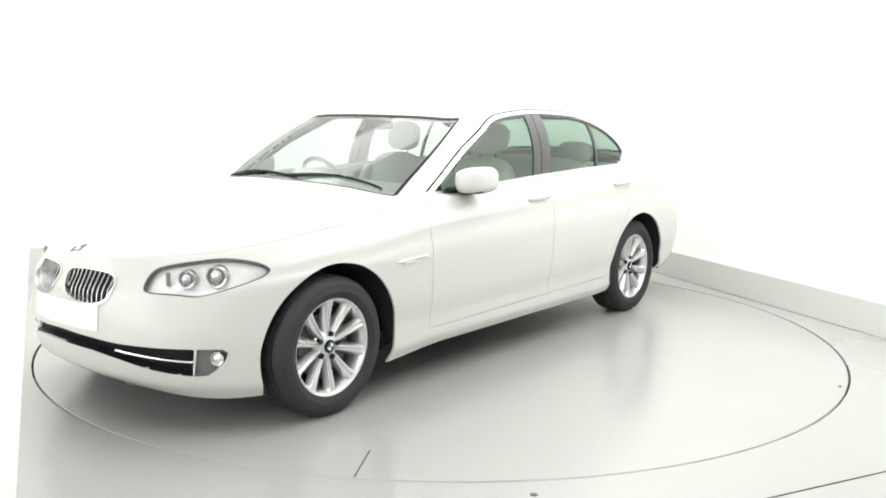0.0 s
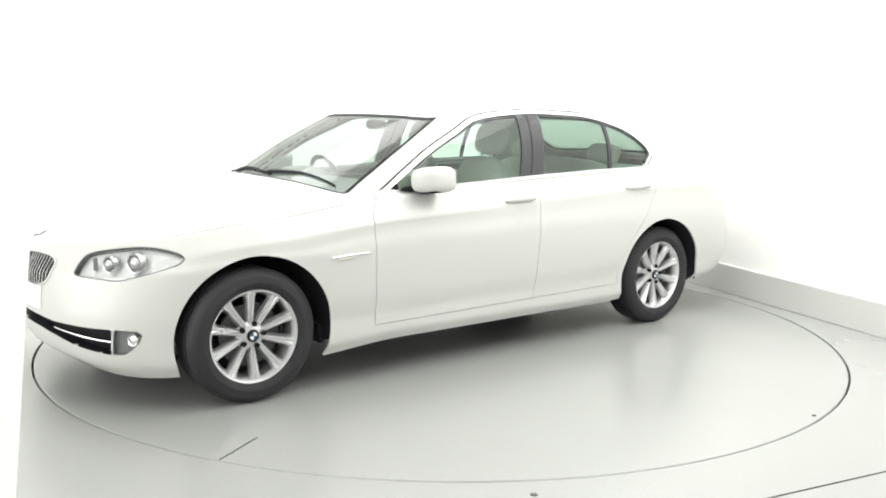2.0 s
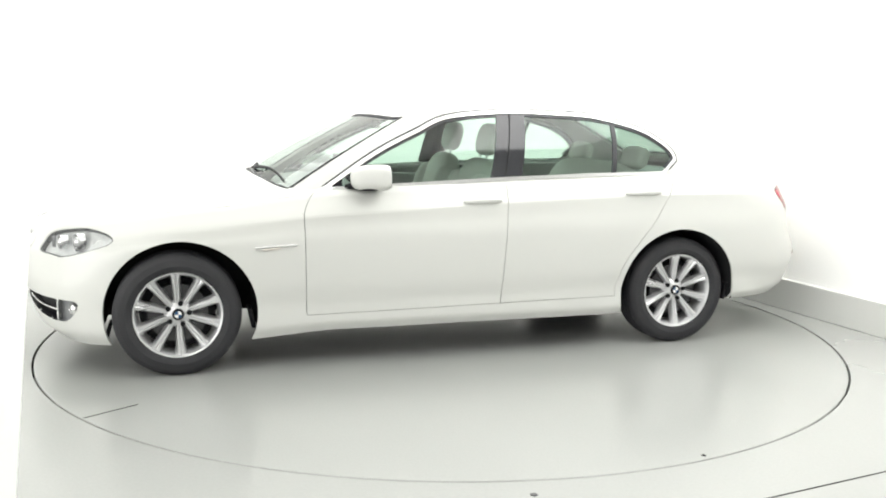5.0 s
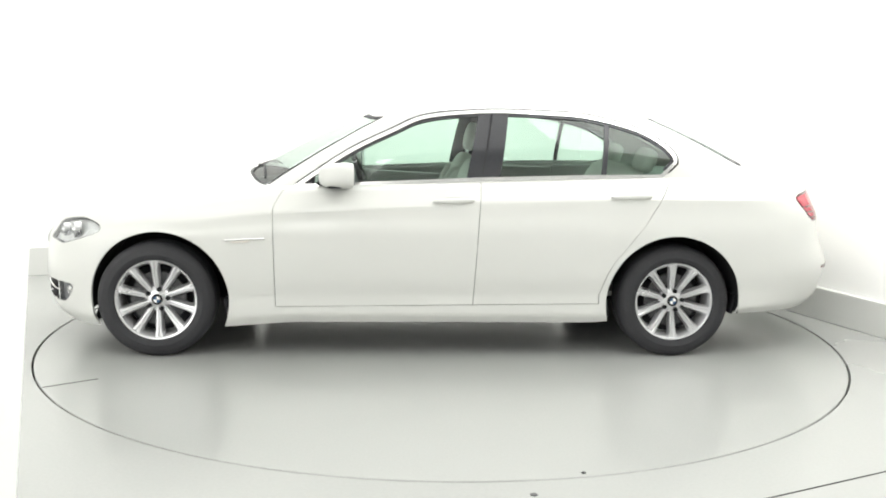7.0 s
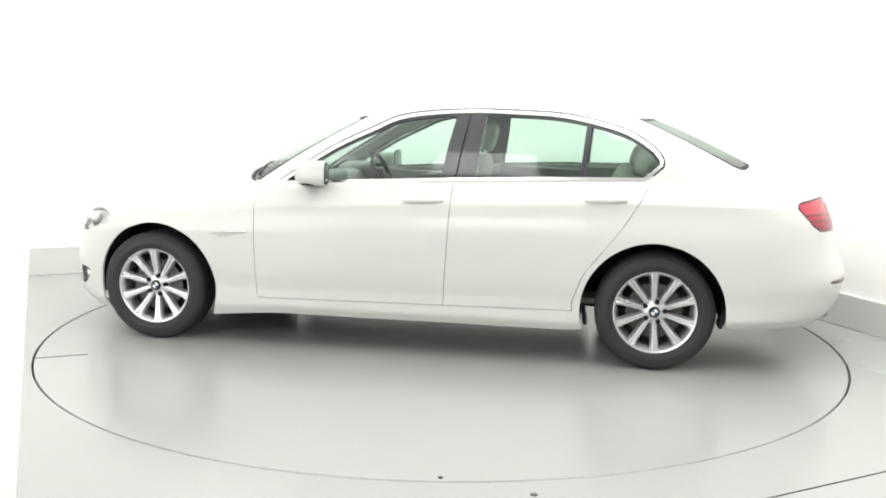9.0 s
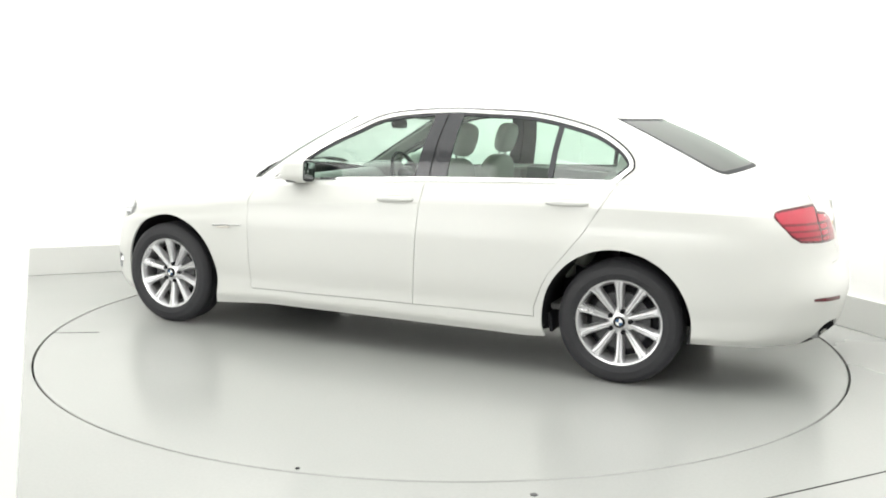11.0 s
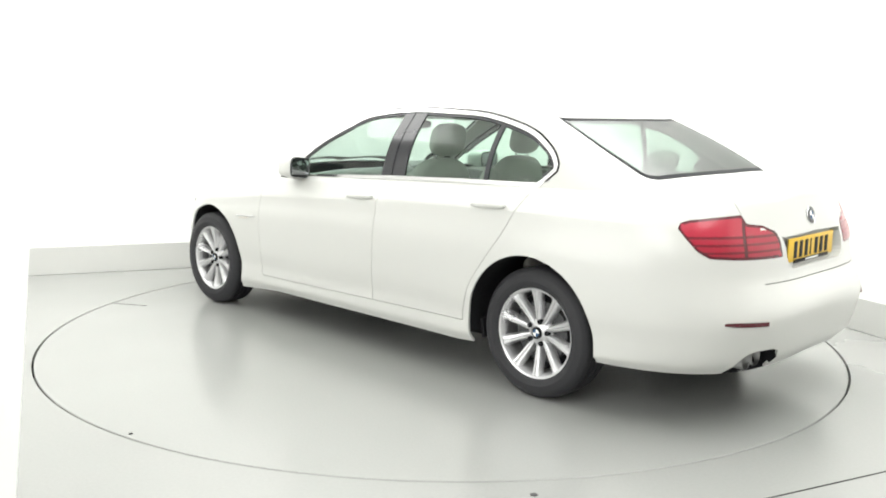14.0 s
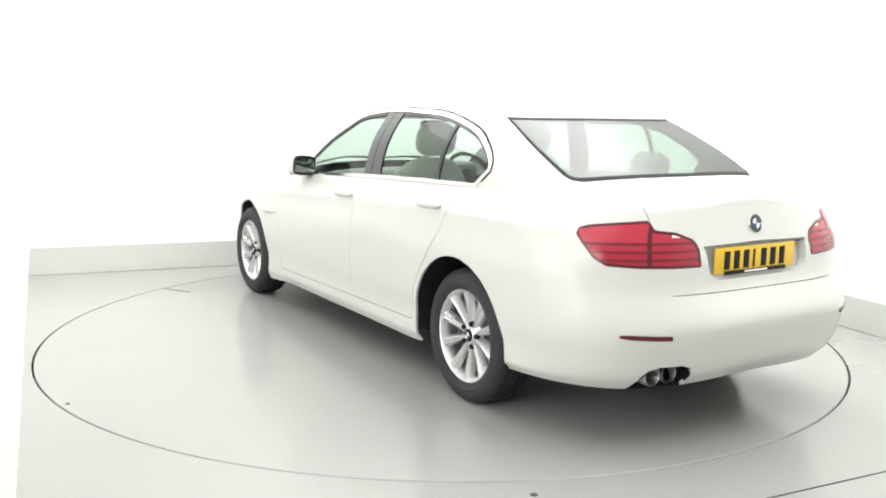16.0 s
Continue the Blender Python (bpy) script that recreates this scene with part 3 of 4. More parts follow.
for key, (poly, how, where) in shapes.items():
    low.cut(lambda a: depth_of(key, a), where)
    if key in ("head", "kidney", "tail"):
        low.cut(lambda a: depth_of(key, a) - {"head": 0.006, "kidney": 0.009, "tail": 0.012}[key], where)
tail_where = shapes["tail"][2]
for zc in (0.907, 0.815, 0.825, 0.846, 0.856, 0.877, 0.888):
    low.cut(lambda a: a[..., 2] - zc, lambda c: tail_where(c) and depth_of("tail", c) > 0)
for uc in (0.9305, 0.9345):
    low.cut(lambda a: (a[..., 3] - uc) * KU, lambda c: tail_where(c) and depth_of("tail", c) > 0)
low.cut(lambda a: (a[..., 3] - 0.951) * KU, lambda c: tail_where(c) and depth_of("tail", c) > 0)
low.finish()

C = low.centres()
groups = {}
inside = {k: np.array([w(c) for c in C]) & (depth_of(k, C) > 0) for k, (p, h, w) in shapes.items()}
band = {k: depth_of(k, C) for k in shapes}
for i, c in enumerate(C):
    key = None
    x, y, z, u, v = c
    if v < 1 and y > 0.6 and max(arch(c, 1), arch(c, -1)) > 0:
        key = "void"
    elif v > 0.9 and hole(c) > 0.006:
        key = "void"
    else:
        for fn, where in gaps:
            g = G if fn is not bonnet_edge else 0.0026
            if where(c) and abs(fn(c)) < g:
                key = "void"
        for k in shapes:
            if inside[k][i]:
                key = k
                if k in ("head", "kidney") and band[k][i] < (0.006 if k == "head" else 0.009):
                    key = k + "_rim"
                if k == "tail":
                    strips = 0.815 < z < 0.825 or 0.846 < z < 0.856 or 0.877 < z < 0.888
                    if band[k][i] < 0.012 or 0.9305 < u < 0.9345:
                        key = "tail_rim"
                    elif u > 0.951 and z > 0.907:
                        key = "tail_clear"
                    elif z > 0.888:
                        key = "tail_top"
                    else:
                        key = "tail_strip" if strips else "tail"
    if key is None:
        if v > 1 and x > 0.78 and hole(c) > -0.014 and y < 0.70:
            key = "cowl"
        elif v > 1.02 and x > 0.70:
            key = "bonnet"
        elif x > 1.835:
            key = "front_bumper"
        elif x > 0.9 or (front_door_edge(c) < 0):
            key = "fender" if z > 0.18 else "front_bumper"
        elif boot_edge(c) > 0 and x < -1.8:
            key = "boot"
        elif x < -1.72 and z < 0.671 and v < 1:
            key = "rear_bumper"
        elif sill_edge(c) < 0 and x > -1.2:
            key = "sill"
        elif rear_door_edge(c) < 0:
            key = "quarter"
        else:
            key = "front_door" if centre_door_edge(c) > 0 else "rear_door"
    groups.setdefault(key, []).append(i)

PANEL = low.panel
PANEL("bonnet", groups["bonnet"], PAINT, car, "white painted bonnet", 0)
PANEL("front_bumper", groups["front_bumper"], PAINT, car, "white painted front bumper", 0)
PANEL("rear_bumper", groups["rear_bumper"], PAINT, car, "white painted rear bumper", 0)
PANEL("exhaust_surround", groups["notch"], BLACK, car, "black exhaust cut-out", 1, lift=-0.11, wall=0.11)
PANEL("bumper_infill", groups["notch"], PAINT, car, "white painted bumper panel", -1)
boot = PANEL("boot_lid", groups["boot"], PAINT, car, "white painted boot lid", 0)
PANEL("plate_recess", groups["well"], PAINT, boot, "", 0, lift=-0.045, wall=0.045)
PANEL("windscreen_cowl", groups["cowl"], BLACK, car, "black plastic windscreen cowl", 0)
doors = {}
for s in (1, -1):
    PANEL("fender", groups["fender"], PAINT, car, "", s)
    PANEL("sill", groups["sill"], PAINT, car, "", s)
    PANEL("quarter_panel", groups["quarter"], PAINT, car, "", s)
    for nm in ("front_door", "rear_door"):
        doors[nm, s] = PANEL(nm, groups[nm], PAINT, car, "", s)
    hl = PANEL("headlight", groups["head"] + groups["head_rim"], LENS, car, "clear headlight with silver reflectors", s, thick=0.004)
    PANEL("housing", groups["head"] + groups["head_rim"], LAMP_SILVER, hl, "silver reflector housing", s, lift=-0.03, wall=0.028)
    PANEL("bezel", groups["head_rim"], GLOSS_BLACK, hl, "black bezel", s, lift=-0.004, thick=0.03)
    tl = PANEL("tail_light", groups["tail"], RED, car, "red tail light with dark rim", s, lift=0.002, thick=0.02)
    PANEL("light_strip", groups["tail_strip"], RED_STRIP, tl, "dark red strips", s, lift=0.0005)
    PANEL("upper_lens", groups["tail_top"], RED_BRIGHT, tl, "bright red lens", s, lift=0.003)
    PANEL("reversing_lens", groups["tail_clear"], CLEAR, tl, "pale reversing lens", s, lift=0.003)
    PANEL("rim", groups["tail_rim"], RED_DARK, tl, "dark red rim", s, lift=0.001)
    fog = PANEL("fog_light", groups["fog"], LAMP_GREY, car, "round fog light in grey surround", s, lift=-0.03, wall=0.03)
    kd = PANEL("kidney_grille", groups["kidney_rim"], CHROME, car, "chrome framed kidney grille", s, lift=0.007, thick=0.03)
    PANEL("grille_backing", groups["kidney"] + groups["kidney_rim"], BLACK, kd, "black grille backing", s, lift=-0.055, wall=0.05)
    doors["kidney", s], doors["head", s], doors["fog", s] = kd, hl, fog
PANEL("lower_intake", groups["intake"], BLACK, car, "black lower air intake", 0, lift=-0.05, wall=0.05)

# a tree of the left half of the lower body, to seat small parts on it
from mathutils.bvhtree import BVHTree
LOW_TREE = BVHTree.FromPolygons([tuple(p) for p in low.A], low.F)


def on_front(y, z):
    h = LOW_TREE.ray_cast(Vector((3.5, max(y, 0.002), z)), Vector((-1, 0, 0)))[0]
    return h.x if h else 2.2


def on_rear(y, z):
    h = LOW_TREE.ray_cast(Vector((-3.5, max(y, 0.002), z)), Vector((1, 0, 0)))[0]
    return h.x if h else -2.5


def on_side(x, z):
    h = LOW_TREE.ray_cast(Vector((x, 2, z)), Vector((0, -1, 0)))[0]
    return h.y if h else 0.88


# ---- glasshouse ----
up = Skin(upper_skin())
side_glass = lambda c: 0.17 < c[3] < 0.86
dlo = lambda a: polygon_depth(DLO, a[..., 0], a[..., 2])
for d in (-0.009, 0.0, 0.020, 0.033):
    up.cut(lambda a: dlo(a) - d, side_glass)
lean = lambda a, x0, x1: a[..., 0] - np.interp(a[..., 2], (1.02, 1.385), (x0, x1))
bars = ((-0.262, -0.334), (-0.345, -0.410), (-0.352, -0.417), (-0.456, -0.51), (-1.043, -1.078), (-1.072, -1.107))
for x0, x1 in bars:
    up.cut(lambda a: lean(a, x0, x1), lambda c: side_glass(c) and dlo(c) > 0)
up.cut(lambda a: a[..., 0] - 0.60, lambda c: side_glass(c) and dlo(c) > 0)
WS = [(-0.3, -0.02), (0.185 * 3.4, -0.02), (0.188 * 3.4, 0.08), (0.199 * 3.4, 0.28), (0.206 * 3.4, 0.488), (-0.3, 0.492)]
RW = [(3.8, 0.058), (0.880 * 3.4, 0.060), (0.869 * 3.4, 0.071), (0.863 * 3.4, 0.095), (0.849 * 3.4, 0.27), (0.838 * 3.4, 0.42), (0.828 * 3.4, 0.496), (3.8, 0.498)]
ws = lambda a: polygon_depth(WS, a[..., 3] * 3.4, a[..., 4] * 0.5)
rw = lambda a: polygon_depth(RW, a[..., 3] * 3.4, a[..., 4] * 0.5)
for d in (0.0, 0.022):
    up.cut(lambda a: ws(a) - d, lambda c: c[3] < 0.3 and c[4] < 1.05)
for d in (0.0, 0.020):
    up.cut(lambda a: rw(a) - d, lambda c: c[3] > 0.7 and c[4] < 1.05)
up.finish()
UC = up.centres()
ug = {}
for i, c in enumerate(UC):
    d = dlo(c) if side_glass(c) else -1
    if c[3] < 0.3 and c[4] < 1.05 and ws(c) > 0:
        key = "screen" if ws(c) > 0.022 else "screen_rim"
    elif c[3] > 0.7 and c[4] < 1.05 and rw(c) > 0:
        key = "back" if rw(c) > 0.020 else "back_rim"
    elif d > 0.020:
        k = sum(lean(c, x0, x1) < 0 for x0, x1 in bars)
        if c[0] > 0.60:
            key = "corner"
        elif k in (1,):
            key = "pillar_front"
        elif k == 2:
            key = "pillar_gap"
        elif k == 3:
            key = "pillar_rear"
        elif d < 0.033 and c[2] > 1.09:
            key = "seal"
        else:
            key = {0: "front_glass", 4: "rear_glass", 5: "bar", 6: "quarter_glass"}[k]
    elif d > 0:
        key = "chrome"
    elif d > -0.009 and (c[2] > 1.07 or c[0] > 0.2 and c[2] > 0.99):
        key = "outer_seal"
    else:
        key = "roof"
    ug.setdefault(key, []).append(i)
UP = up.panel
roof = UP("roof", ug["roof"], PAINT, car, "white painted roof and pillars", 0, thick=0.02)
UP("headlining", [i for i in ug["roof"] if UC[i][4] > 0.93], LINING, roof, "pale fabric headlining", 0, lift=-0.03, thick=0.002)
ws_ob = UP("windscreen", ug["screen"] + ug["screen_rim"], SCREEN_GLASS, car, "clear windscreen with dark border", 0, thick=0.005)
UP("screen_border", ug["screen_rim"], FRIT, ws_ob, "black border band", 0, lift=0.0015, thick=0.004)
rw_ob = UP("rear_window", ug["back"] + ug["back_rim"], REAR_GLASS, car, "green tinted rear window with dark border", 0, thick=0.005)
UP("window_border", ug["back_rim"], FRIT, rw_ob, "black border band", 0, lift=0.0015, thick=0.004)
for s in (1, -1):
    UP("window_trim", ug["chrome"], CHROME, car, "bright window surround", s, lift=0.004, thick=0.015)
    UP("outer_seal", ug["outer_seal"], BLACK, car, "thin black outer seal", s, lift=0.001)
    UP("window_seal", ug["seal"], GLOSS_BLACK, car, "black window seal", s, lift=-0.003)
    UP("window_pane", ug["front_glass"], GLASS, doors["front_door", s], "tinted glass", s, lift=-0.008, thick=0.004)
    UP("window_pane", ug["rear_glass"], GLASS, doors["rear_door", s], "tinted glass", s, lift=-0.008, thick=0.004)
    UP("quarter_window", ug["quarter_glass"], GLASS, doors["rear_door", s], "tinted glass", s, lift=-0.008, thick=0.004)
    UP("window_bar", ug["bar"], GLOSS_BLACK, doors["rear_door", s], "black bar", s, lift=-0.002)
    UP("door_pillar", ug["pillar_front"], PILLAR, doors["front_door", s], "gloss black pillar trim", s, lift=-0.002)
    UP("door_pillar", ug["pillar_rear"], PILLAR, doors["rear_door", s], "gloss black pillar trim", s, lift=-0.002)
    UP("pillar_gap", ug["pillar_gap"], BLACK, doors["rear_door", s], "dark gap strip", s, lift=-0.01)
    UP("mirror_corner", ug["corner"], BLACK, doors["front_door", s], "black corner trim", s, lift=-0.003)


# ---- wheels ----
def build_wheel():
    """Alloy wheel with its tyre; the outer side faces +y, the axle is the origin."""
    R = 0.329
    lip = [(0.212, -0.10), (0.220, -0.095), (0.218, -0.085), (0.199, -0.07), (0.195, 0.0), (0.198, 0.06), (0.205, 0.080), (0.212, 0.092),
           (0.2205, 0.096), (0.2245, 0.092), (0.2225, 0.084), (0.212, 0.074), (0.203, 0.05), (0.200, 0.0), (0.204, -0.07), (0.218, -0.09)]
    rim = lathe(lip, 72, closed=True)
    hub = lathe([(0, 0.070), (0.030, 0.070), (0.036, 0.067), (0.050, 0.062), (0.064, 0.054), (0.074, 0.040), (0.074, 0.0), (0, 0.0)], 40)
    spokes = []
    for k in range(10):
        bm = bmesh.new()
        rows = []
        for r, w, y, t in ((0.045, 0.0125, 0.062, 0.045), (0.075, 0.0165, 0.062, 0.045), (0.110, 0.0185, 0.067, 0.04), (0.150, 0.0205, 0.075, 0.036),
                           (0.182, 0.0225, 0.082, 0.034), (0.197, 0.0265, 0.085, 0.03), (0.209, 0.034, 0.087, 0.02)):
            rows.append([bm.verts.new(p) for p in ((-w * 1.18, y - t, r), (-w, y - 0.013, r), (-w * 0.66, y, r), (-w * 0.22, y + 0.001, r),
                                                   (0, y - 0.0045, r), (w * 0.22, y + 0.001, r), (w * 0.66, y, r), (w, y - 0.013, r), (w * 1.18, y - t, r))])
        for a, b in zip(rows, rows[1:]):
            for i in range(8):
                bm.faces.new((a[i], b[i], b[i + 1], a[i + 1]))
            bm.faces.new((a[8], b[8], b[0], a[0]))
        bm.faces.new(rows[0])
        bm.faces.new(rows[-1][::-1])
        bmesh.ops.recalc_face_normals(bm, faces=bm.faces)
        bmesh.ops.transform(bm, matrix=Matrix.Rotation(2 * math.pi * k / 10 + radians(2.5), 4, "Y"), verts=bm.verts)
        spokes.append(bm)
    for bm in [rim] + spokes:
        bmesh.ops.transform(bm, matrix=Matrix.Diagonal((1.03, 1, 1.03, 1)), verts=bm.verts)
    wheel = part("wheel", join(rim, hub), ALLOY, None, "silver ten-spoke alloy wheel", crease=28)
    for bm in spokes:
        part("spoke", bm, ALLOY, wheel, crease=28)
    prof = [(0.222, -0.097), (0.234, -0.104), (0.268, -0.112), (0.290, -0.109), (0.308, -0.1), (0.320, -0.088), (R - 0.003, -0.078)]
    for g in (-0.055, -0.02, 0.02, 0.055):
        prof += [(R, g - 0.006), (R - 0.007, g - 0.005), (R - 0.007, g + 0.005), (R, g + 0.006)]
    prof += [(R - 0.003, 0.078), (0.320, 0.088), (0.308, 0.1), (0.302, 0.1035), (0.298, 0.1075), (0.290, 0.109), (0.268, 0.112), (0.262, 0.1135),
             (0.256, 0.111), (0.238, 0.107), (0.2305, 0.101), (0.229, 0.094)]
    part("tyre", lathe(prof, 96, closed=True), RUBBER, wheel, "black rubber tyre", crease=35)
    part("brake_disc", lathe([(0.05, 0.03), (0.155, 0.03), (0.155, 0.005), (0.05, 0.005)], 48, closed=True), DISC, wheel, "steel brake disc")
    part("brake_backing", lathe([(0, -0.02), (0.198, -0.02), (0.198, -0.03), (0, -0.03)], 40), UNDER, wheel)
    for k in range(5):
        a = 2 * math.pi * (k - 0.18) / 5
        part("wheel_bolt", lathe([(0, 0.064), (0.009, 0.064), (0.0125, 0.0695), (0.0125, 0.045)], 14,
                                 Matrix.Translation((0.058 * math.sin(a), 0.002, 0.058 * math.cos(a)))), UNDER, wheel, "dark bolt recess")
    part("centre_cap", lathe([(0, 0.079), (0.027, 0.078), (0.031, 0.074), (0.031, 0.06)], 32), BLACK, wheel, "black centre cap")
    for q in range(4):
        bm = bmesh.new()
        c = bm.verts.new((0, 0.0802, 0))
        arc = [bm.verts.new((0.019 * math.sin(a), 0.0798, 0.019 * math.cos(a))) for a in (math.pi / 2 * (q + i / 6) for i in range(7))]
        for a, b in zip(arc, arc[1:]):
            bm.faces.new((c, a, b))
        bm.normal_update()
        part("roundel_quarter", bm, (BLUE, PLATE_WHITE)[q % 2], wheel)
    return wheel


first = build_wheel()
first.parent = car
first.matrix_basis = Matrix.Translation((WHEEL_X, 0.770, WHEEL_Z))
for x, s in ((-WHEEL_X, 1), (WHEEL_X, -1), (-WHEEL_X, -1)):
    w = copy_thing(first, Matrix.Translation((x, s * 0.772, WHEEL_Z)) @ Matrix.Rotation(0 if s > 0 else math.pi, 4, "Z"))
    w.parent = car


# ---- underbody and wheel housings ----
def arch_liner(x, s):
    bm = bmesh.new()
    n, r = 28, ARCH_R + 0.004
    rows = []
    turns = [math.pi * (-0.05 + 1.1 * i / n) for i in range(n + 1)]
    lip = [on_side(x + (r + 0.012) * math.cos(a), max(WHEEL_Z + (r + 0.012) * math.sin(a), 0.31)) - 0.008 for a in turns]
    for k in range(3):
        rows.append([bm.verts.new((x + r * math.cos(a), s * (y, 0.78, 0.50)[k], WHEEL_Z + r * math.sin(a))) for a, y in zip(turns, lip)])
    for a, b in zip(rows, rows[1:]):
        for i in range(n):
            bm.faces.new((a[i], a[i + 1], b[i + 1], b[i]))
    bm.faces.new(rows[-1])
    bm.normal_update()
    return bm


for x in (ARCH_X, -ARCH_X):
    for s in (1, -1):
        part("wheel_housing", arch_liner(x, s), UNDER, car, "black plastic wheel housing")
for x0, x1 in ((-2.2, -1.86), (-1.08, 1.08), (1.86, 2.05)):
    part("floor_pan", box(x1 - x0, 1.56 if x1 - x0 > 1 else 1.1, 0.12, 0.02, at=((x0 + x1) / 2, 0, 0.285 if x0 > -2 else 0.36)), UNDER, car, "black underbody")
for x in (ARCH_X, -ARCH_X):
    part("axle_tunnel", box(0.82, 1.0, 0.2, 0.03, at=(x, 0, 0.36)), UNDER, car, "black axle carrier")
for s in (1, -1):
    for x, y, wide, z0, z1, lean_by in ((1.100, 0.74, 0.16, 0.225, 0.33, 10), (-1.100, 0.74, 0.16, 0.225, 0.33, 10),
                                        (1.840, 0.69, 0.14, 0.18, 0.27, -18), (-1.848, 0.78, 0.13, 0.25, 0.36, -12)):
        part("mud_flap", box(0.022, wide, z1 - z0, 0.008, at=(x, s * y, (z0 + z1) / 2), turn=Matrix.Rotation(radians(lean_by), 4, "Y")),
             BLACK, car, "black mud flap")

# ---- nose: slats, badge, lamps, plate ----
for s in (1, -1):
    ys = np.linspace(0.046, 0.312, 11)
    for y in ys:
        zs = [z for z in np.linspace(0.56, 0.72, 60) if polygon_depth(KIDNEY, np.array(y), np.array(z)) > 0.006]
        if len(zs) > 6:
            part("slat", tube([(on_front(y, z) - 0.014, s * y, z) for z in np.linspace(zs[0], zs[-1], 7)], 0.0031, 8), LAMP_CHROME, doors["kidney", s], "chrome upright slat")
    hl = doors["head", s]
    for u, z, r in ((0.096, 0.690, 0.038), (0.120, 0.700, 0.047)):
        p = level_point(LEVELS[3], np.array(u))
        q = level_point(LEVELS[4], np.array(u))
        c = Vector(((p[0] + q[0]) / 2 - 0.045, s * ((p[1] + q[1]) / 2 - 0.03), z))
        m = Matrix.Translation(c) @ Matrix.Rotation(radians(-90 + s * 25), 4, "Z")
        part("projector", lathe([(0, 0.022), (r * 0.45, 0.016), (r * 0.68, 0.002), (r * 0.7, -0.01), (r * 0.78, -0.01), (r * 0.86, 0.006), (r, 0.008),
                                 (r * 1.02, 0.0), (r, -0.03), (0, -0.03)], 32, m), LAMP_CHROME, hl, "bright projector lens in a ring")
    part("lamp_divider", box(0.02, 0.012, 0.06, 0.005, at=(2.105, s * 0.515, 0.685)), LAMP_GREY, hl, "grey divider")
    m = Matrix.Translation((on_front(0.708, 0.355) - 0.028, s * 0.708, 0.355)) @ Matrix.Rotation(radians(-90 + s * 28), 4, "Z")
    part("fog_bulb", lathe([(0, 0.016), (0.016, 0.013), (0.026, 0.003), (0.028, 0.012), (0.031, 0.010), (0.031, -0.02), (0, -0.02)], 28, m), CHROME, doors["fog", s], "clear round lamp")
    part("intake_bar", tube([(on_front(y, zz) - 0.012, s * y, zz) for y, zz in zip(np.linspace(0.33, 0.65, 8), np.linspace(0.372, 0.345, 8))], 0.0055, 8),
         CHROME, car, "thin chrome bar in the intake")
    part("intake_bar", tube([(on_front(y, zz) - 0.004, s * y, zz) for y, zz in zip(np.linspace(0.653, 0.666, 6), np.linspace(0.286, 0.402, 6))], 0.005, 8),
         CHROME, car, "thin chrome bar in the intake")


def roundel(name, m, r, parent):
    ob = part(name, lathe([(0, 0.004), (r * 0.93, 0.004), (r, 0.0), (r, -0.004)], 36, m), GLOSS_BLACK, parent, "round black badge with blue and white quarters")
    for q in range(4):
        bm = bmesh.new()
        c = bm.verts.new(m @ Vector((0, 0.0058, 0)))
        arc = [bm.verts.new(m @ Vector((r * 0.6 * math.sin(a), 0.0056, r * 0.6 * math.cos(a)))) for a in (math.pi / 2 * (q + i / 6) for i in range(7))]
        for a, b in zip(arc, arc[1:]):
            bm.faces.new((c, a, b))
        bm.normal_update()
        part("badge_quarter", bm, (PLATE_WHITE, BLUE)[q % 2], ob)
    part("badge_ring", lathe([(r, 0.0), (r * 1.06, 0.0035), (r * 1.1, 0.0), (r * 1.06, -0.003)], 36, m, closed=True), CHROME, ob, "chrome ring")
    return ob


hit, normal = LOW_TREE.ray_cast(Vector((2.216, 0.01, 2)), Vector((0, 0, -1)))[:2]
if normal.z < 0:
    normal = -normal
steep = math.degrees(math.atan2(normal.z, max(normal.x, 0.001)))
roundel("bonnet_badge", Matrix.Translation((hit.x, 0, hit.z + 0.003)) @ Matrix.Rotation(radians(-90), 4, "Z") @ Matrix.Rotation(radians(steep), 4, "X"), 0.038, car)
roundel("boot_badge", Matrix.Translation((on_rear(0, 0.945) - 0.004, 0, 0.945)) @ Matrix.Rotation(radians(90), 4, "Z") @ Matrix.Rotation(radians(14), 4, "X"), 0.038, boot)


def number_plate(name, x, z, mat, label):
    ob = part(name, box(0.008, 0.52, 0.111, 0.002, at=(x, 0, z)), mat, car, label)
    widths = (0.036, 0.036, 0.036, 0.014, 0.0, 0.036, 0.036, 0.036)
    y = 0.203
    for w in widths:
        if w == 0:
            y -= 0.015
            continue
        part("plate_bar", box(0.003, w, 0.079, 0.001, at=(x - 0.0045, y - w / 2, z)), BLACK, ob, "plain dark bar")
        y -= w + 0.025
    return ob


number_plate("rear_number_plate", -2.462, 0.797, YELLOW, "yellow number plate with dark bars")
strip = part("dealer_strip", box(0.005, 0.40, 0.017, 0.001, at=(-2.468, 0, 0.743)), BLACK, car, "black strip below the plate")
part("strip_panel", box(0.003, 0.15, 0.009, 0.001, at=(-2.4705, 0, 0.743)), PLATE_WHITE, strip, "pale panel on the strip")
bm = bmesh.new()
rows = [[bm.verts.new((on_front(abs(y), z) + 0.006, y, z)) for y in np.linspace(-0.26, 0.26, 15)] for z in np.linspace(0.45, 0.561, 4)]
for a, b in zip(rows, rows[1:]):
    for i in range(14):
        bm.faces.new((a[i], a[i + 1], b[i + 1], b[i]))
solid = bmesh.ops.extrude_face_region(bm, geom=bm.faces[:])
for v in solid["geom"]:
    if isinstance(v, bmesh.types.BMVert):
        v.co.x -= 0.005
bmesh.ops.recalc_face_normals(bm, faces=bm.faces)
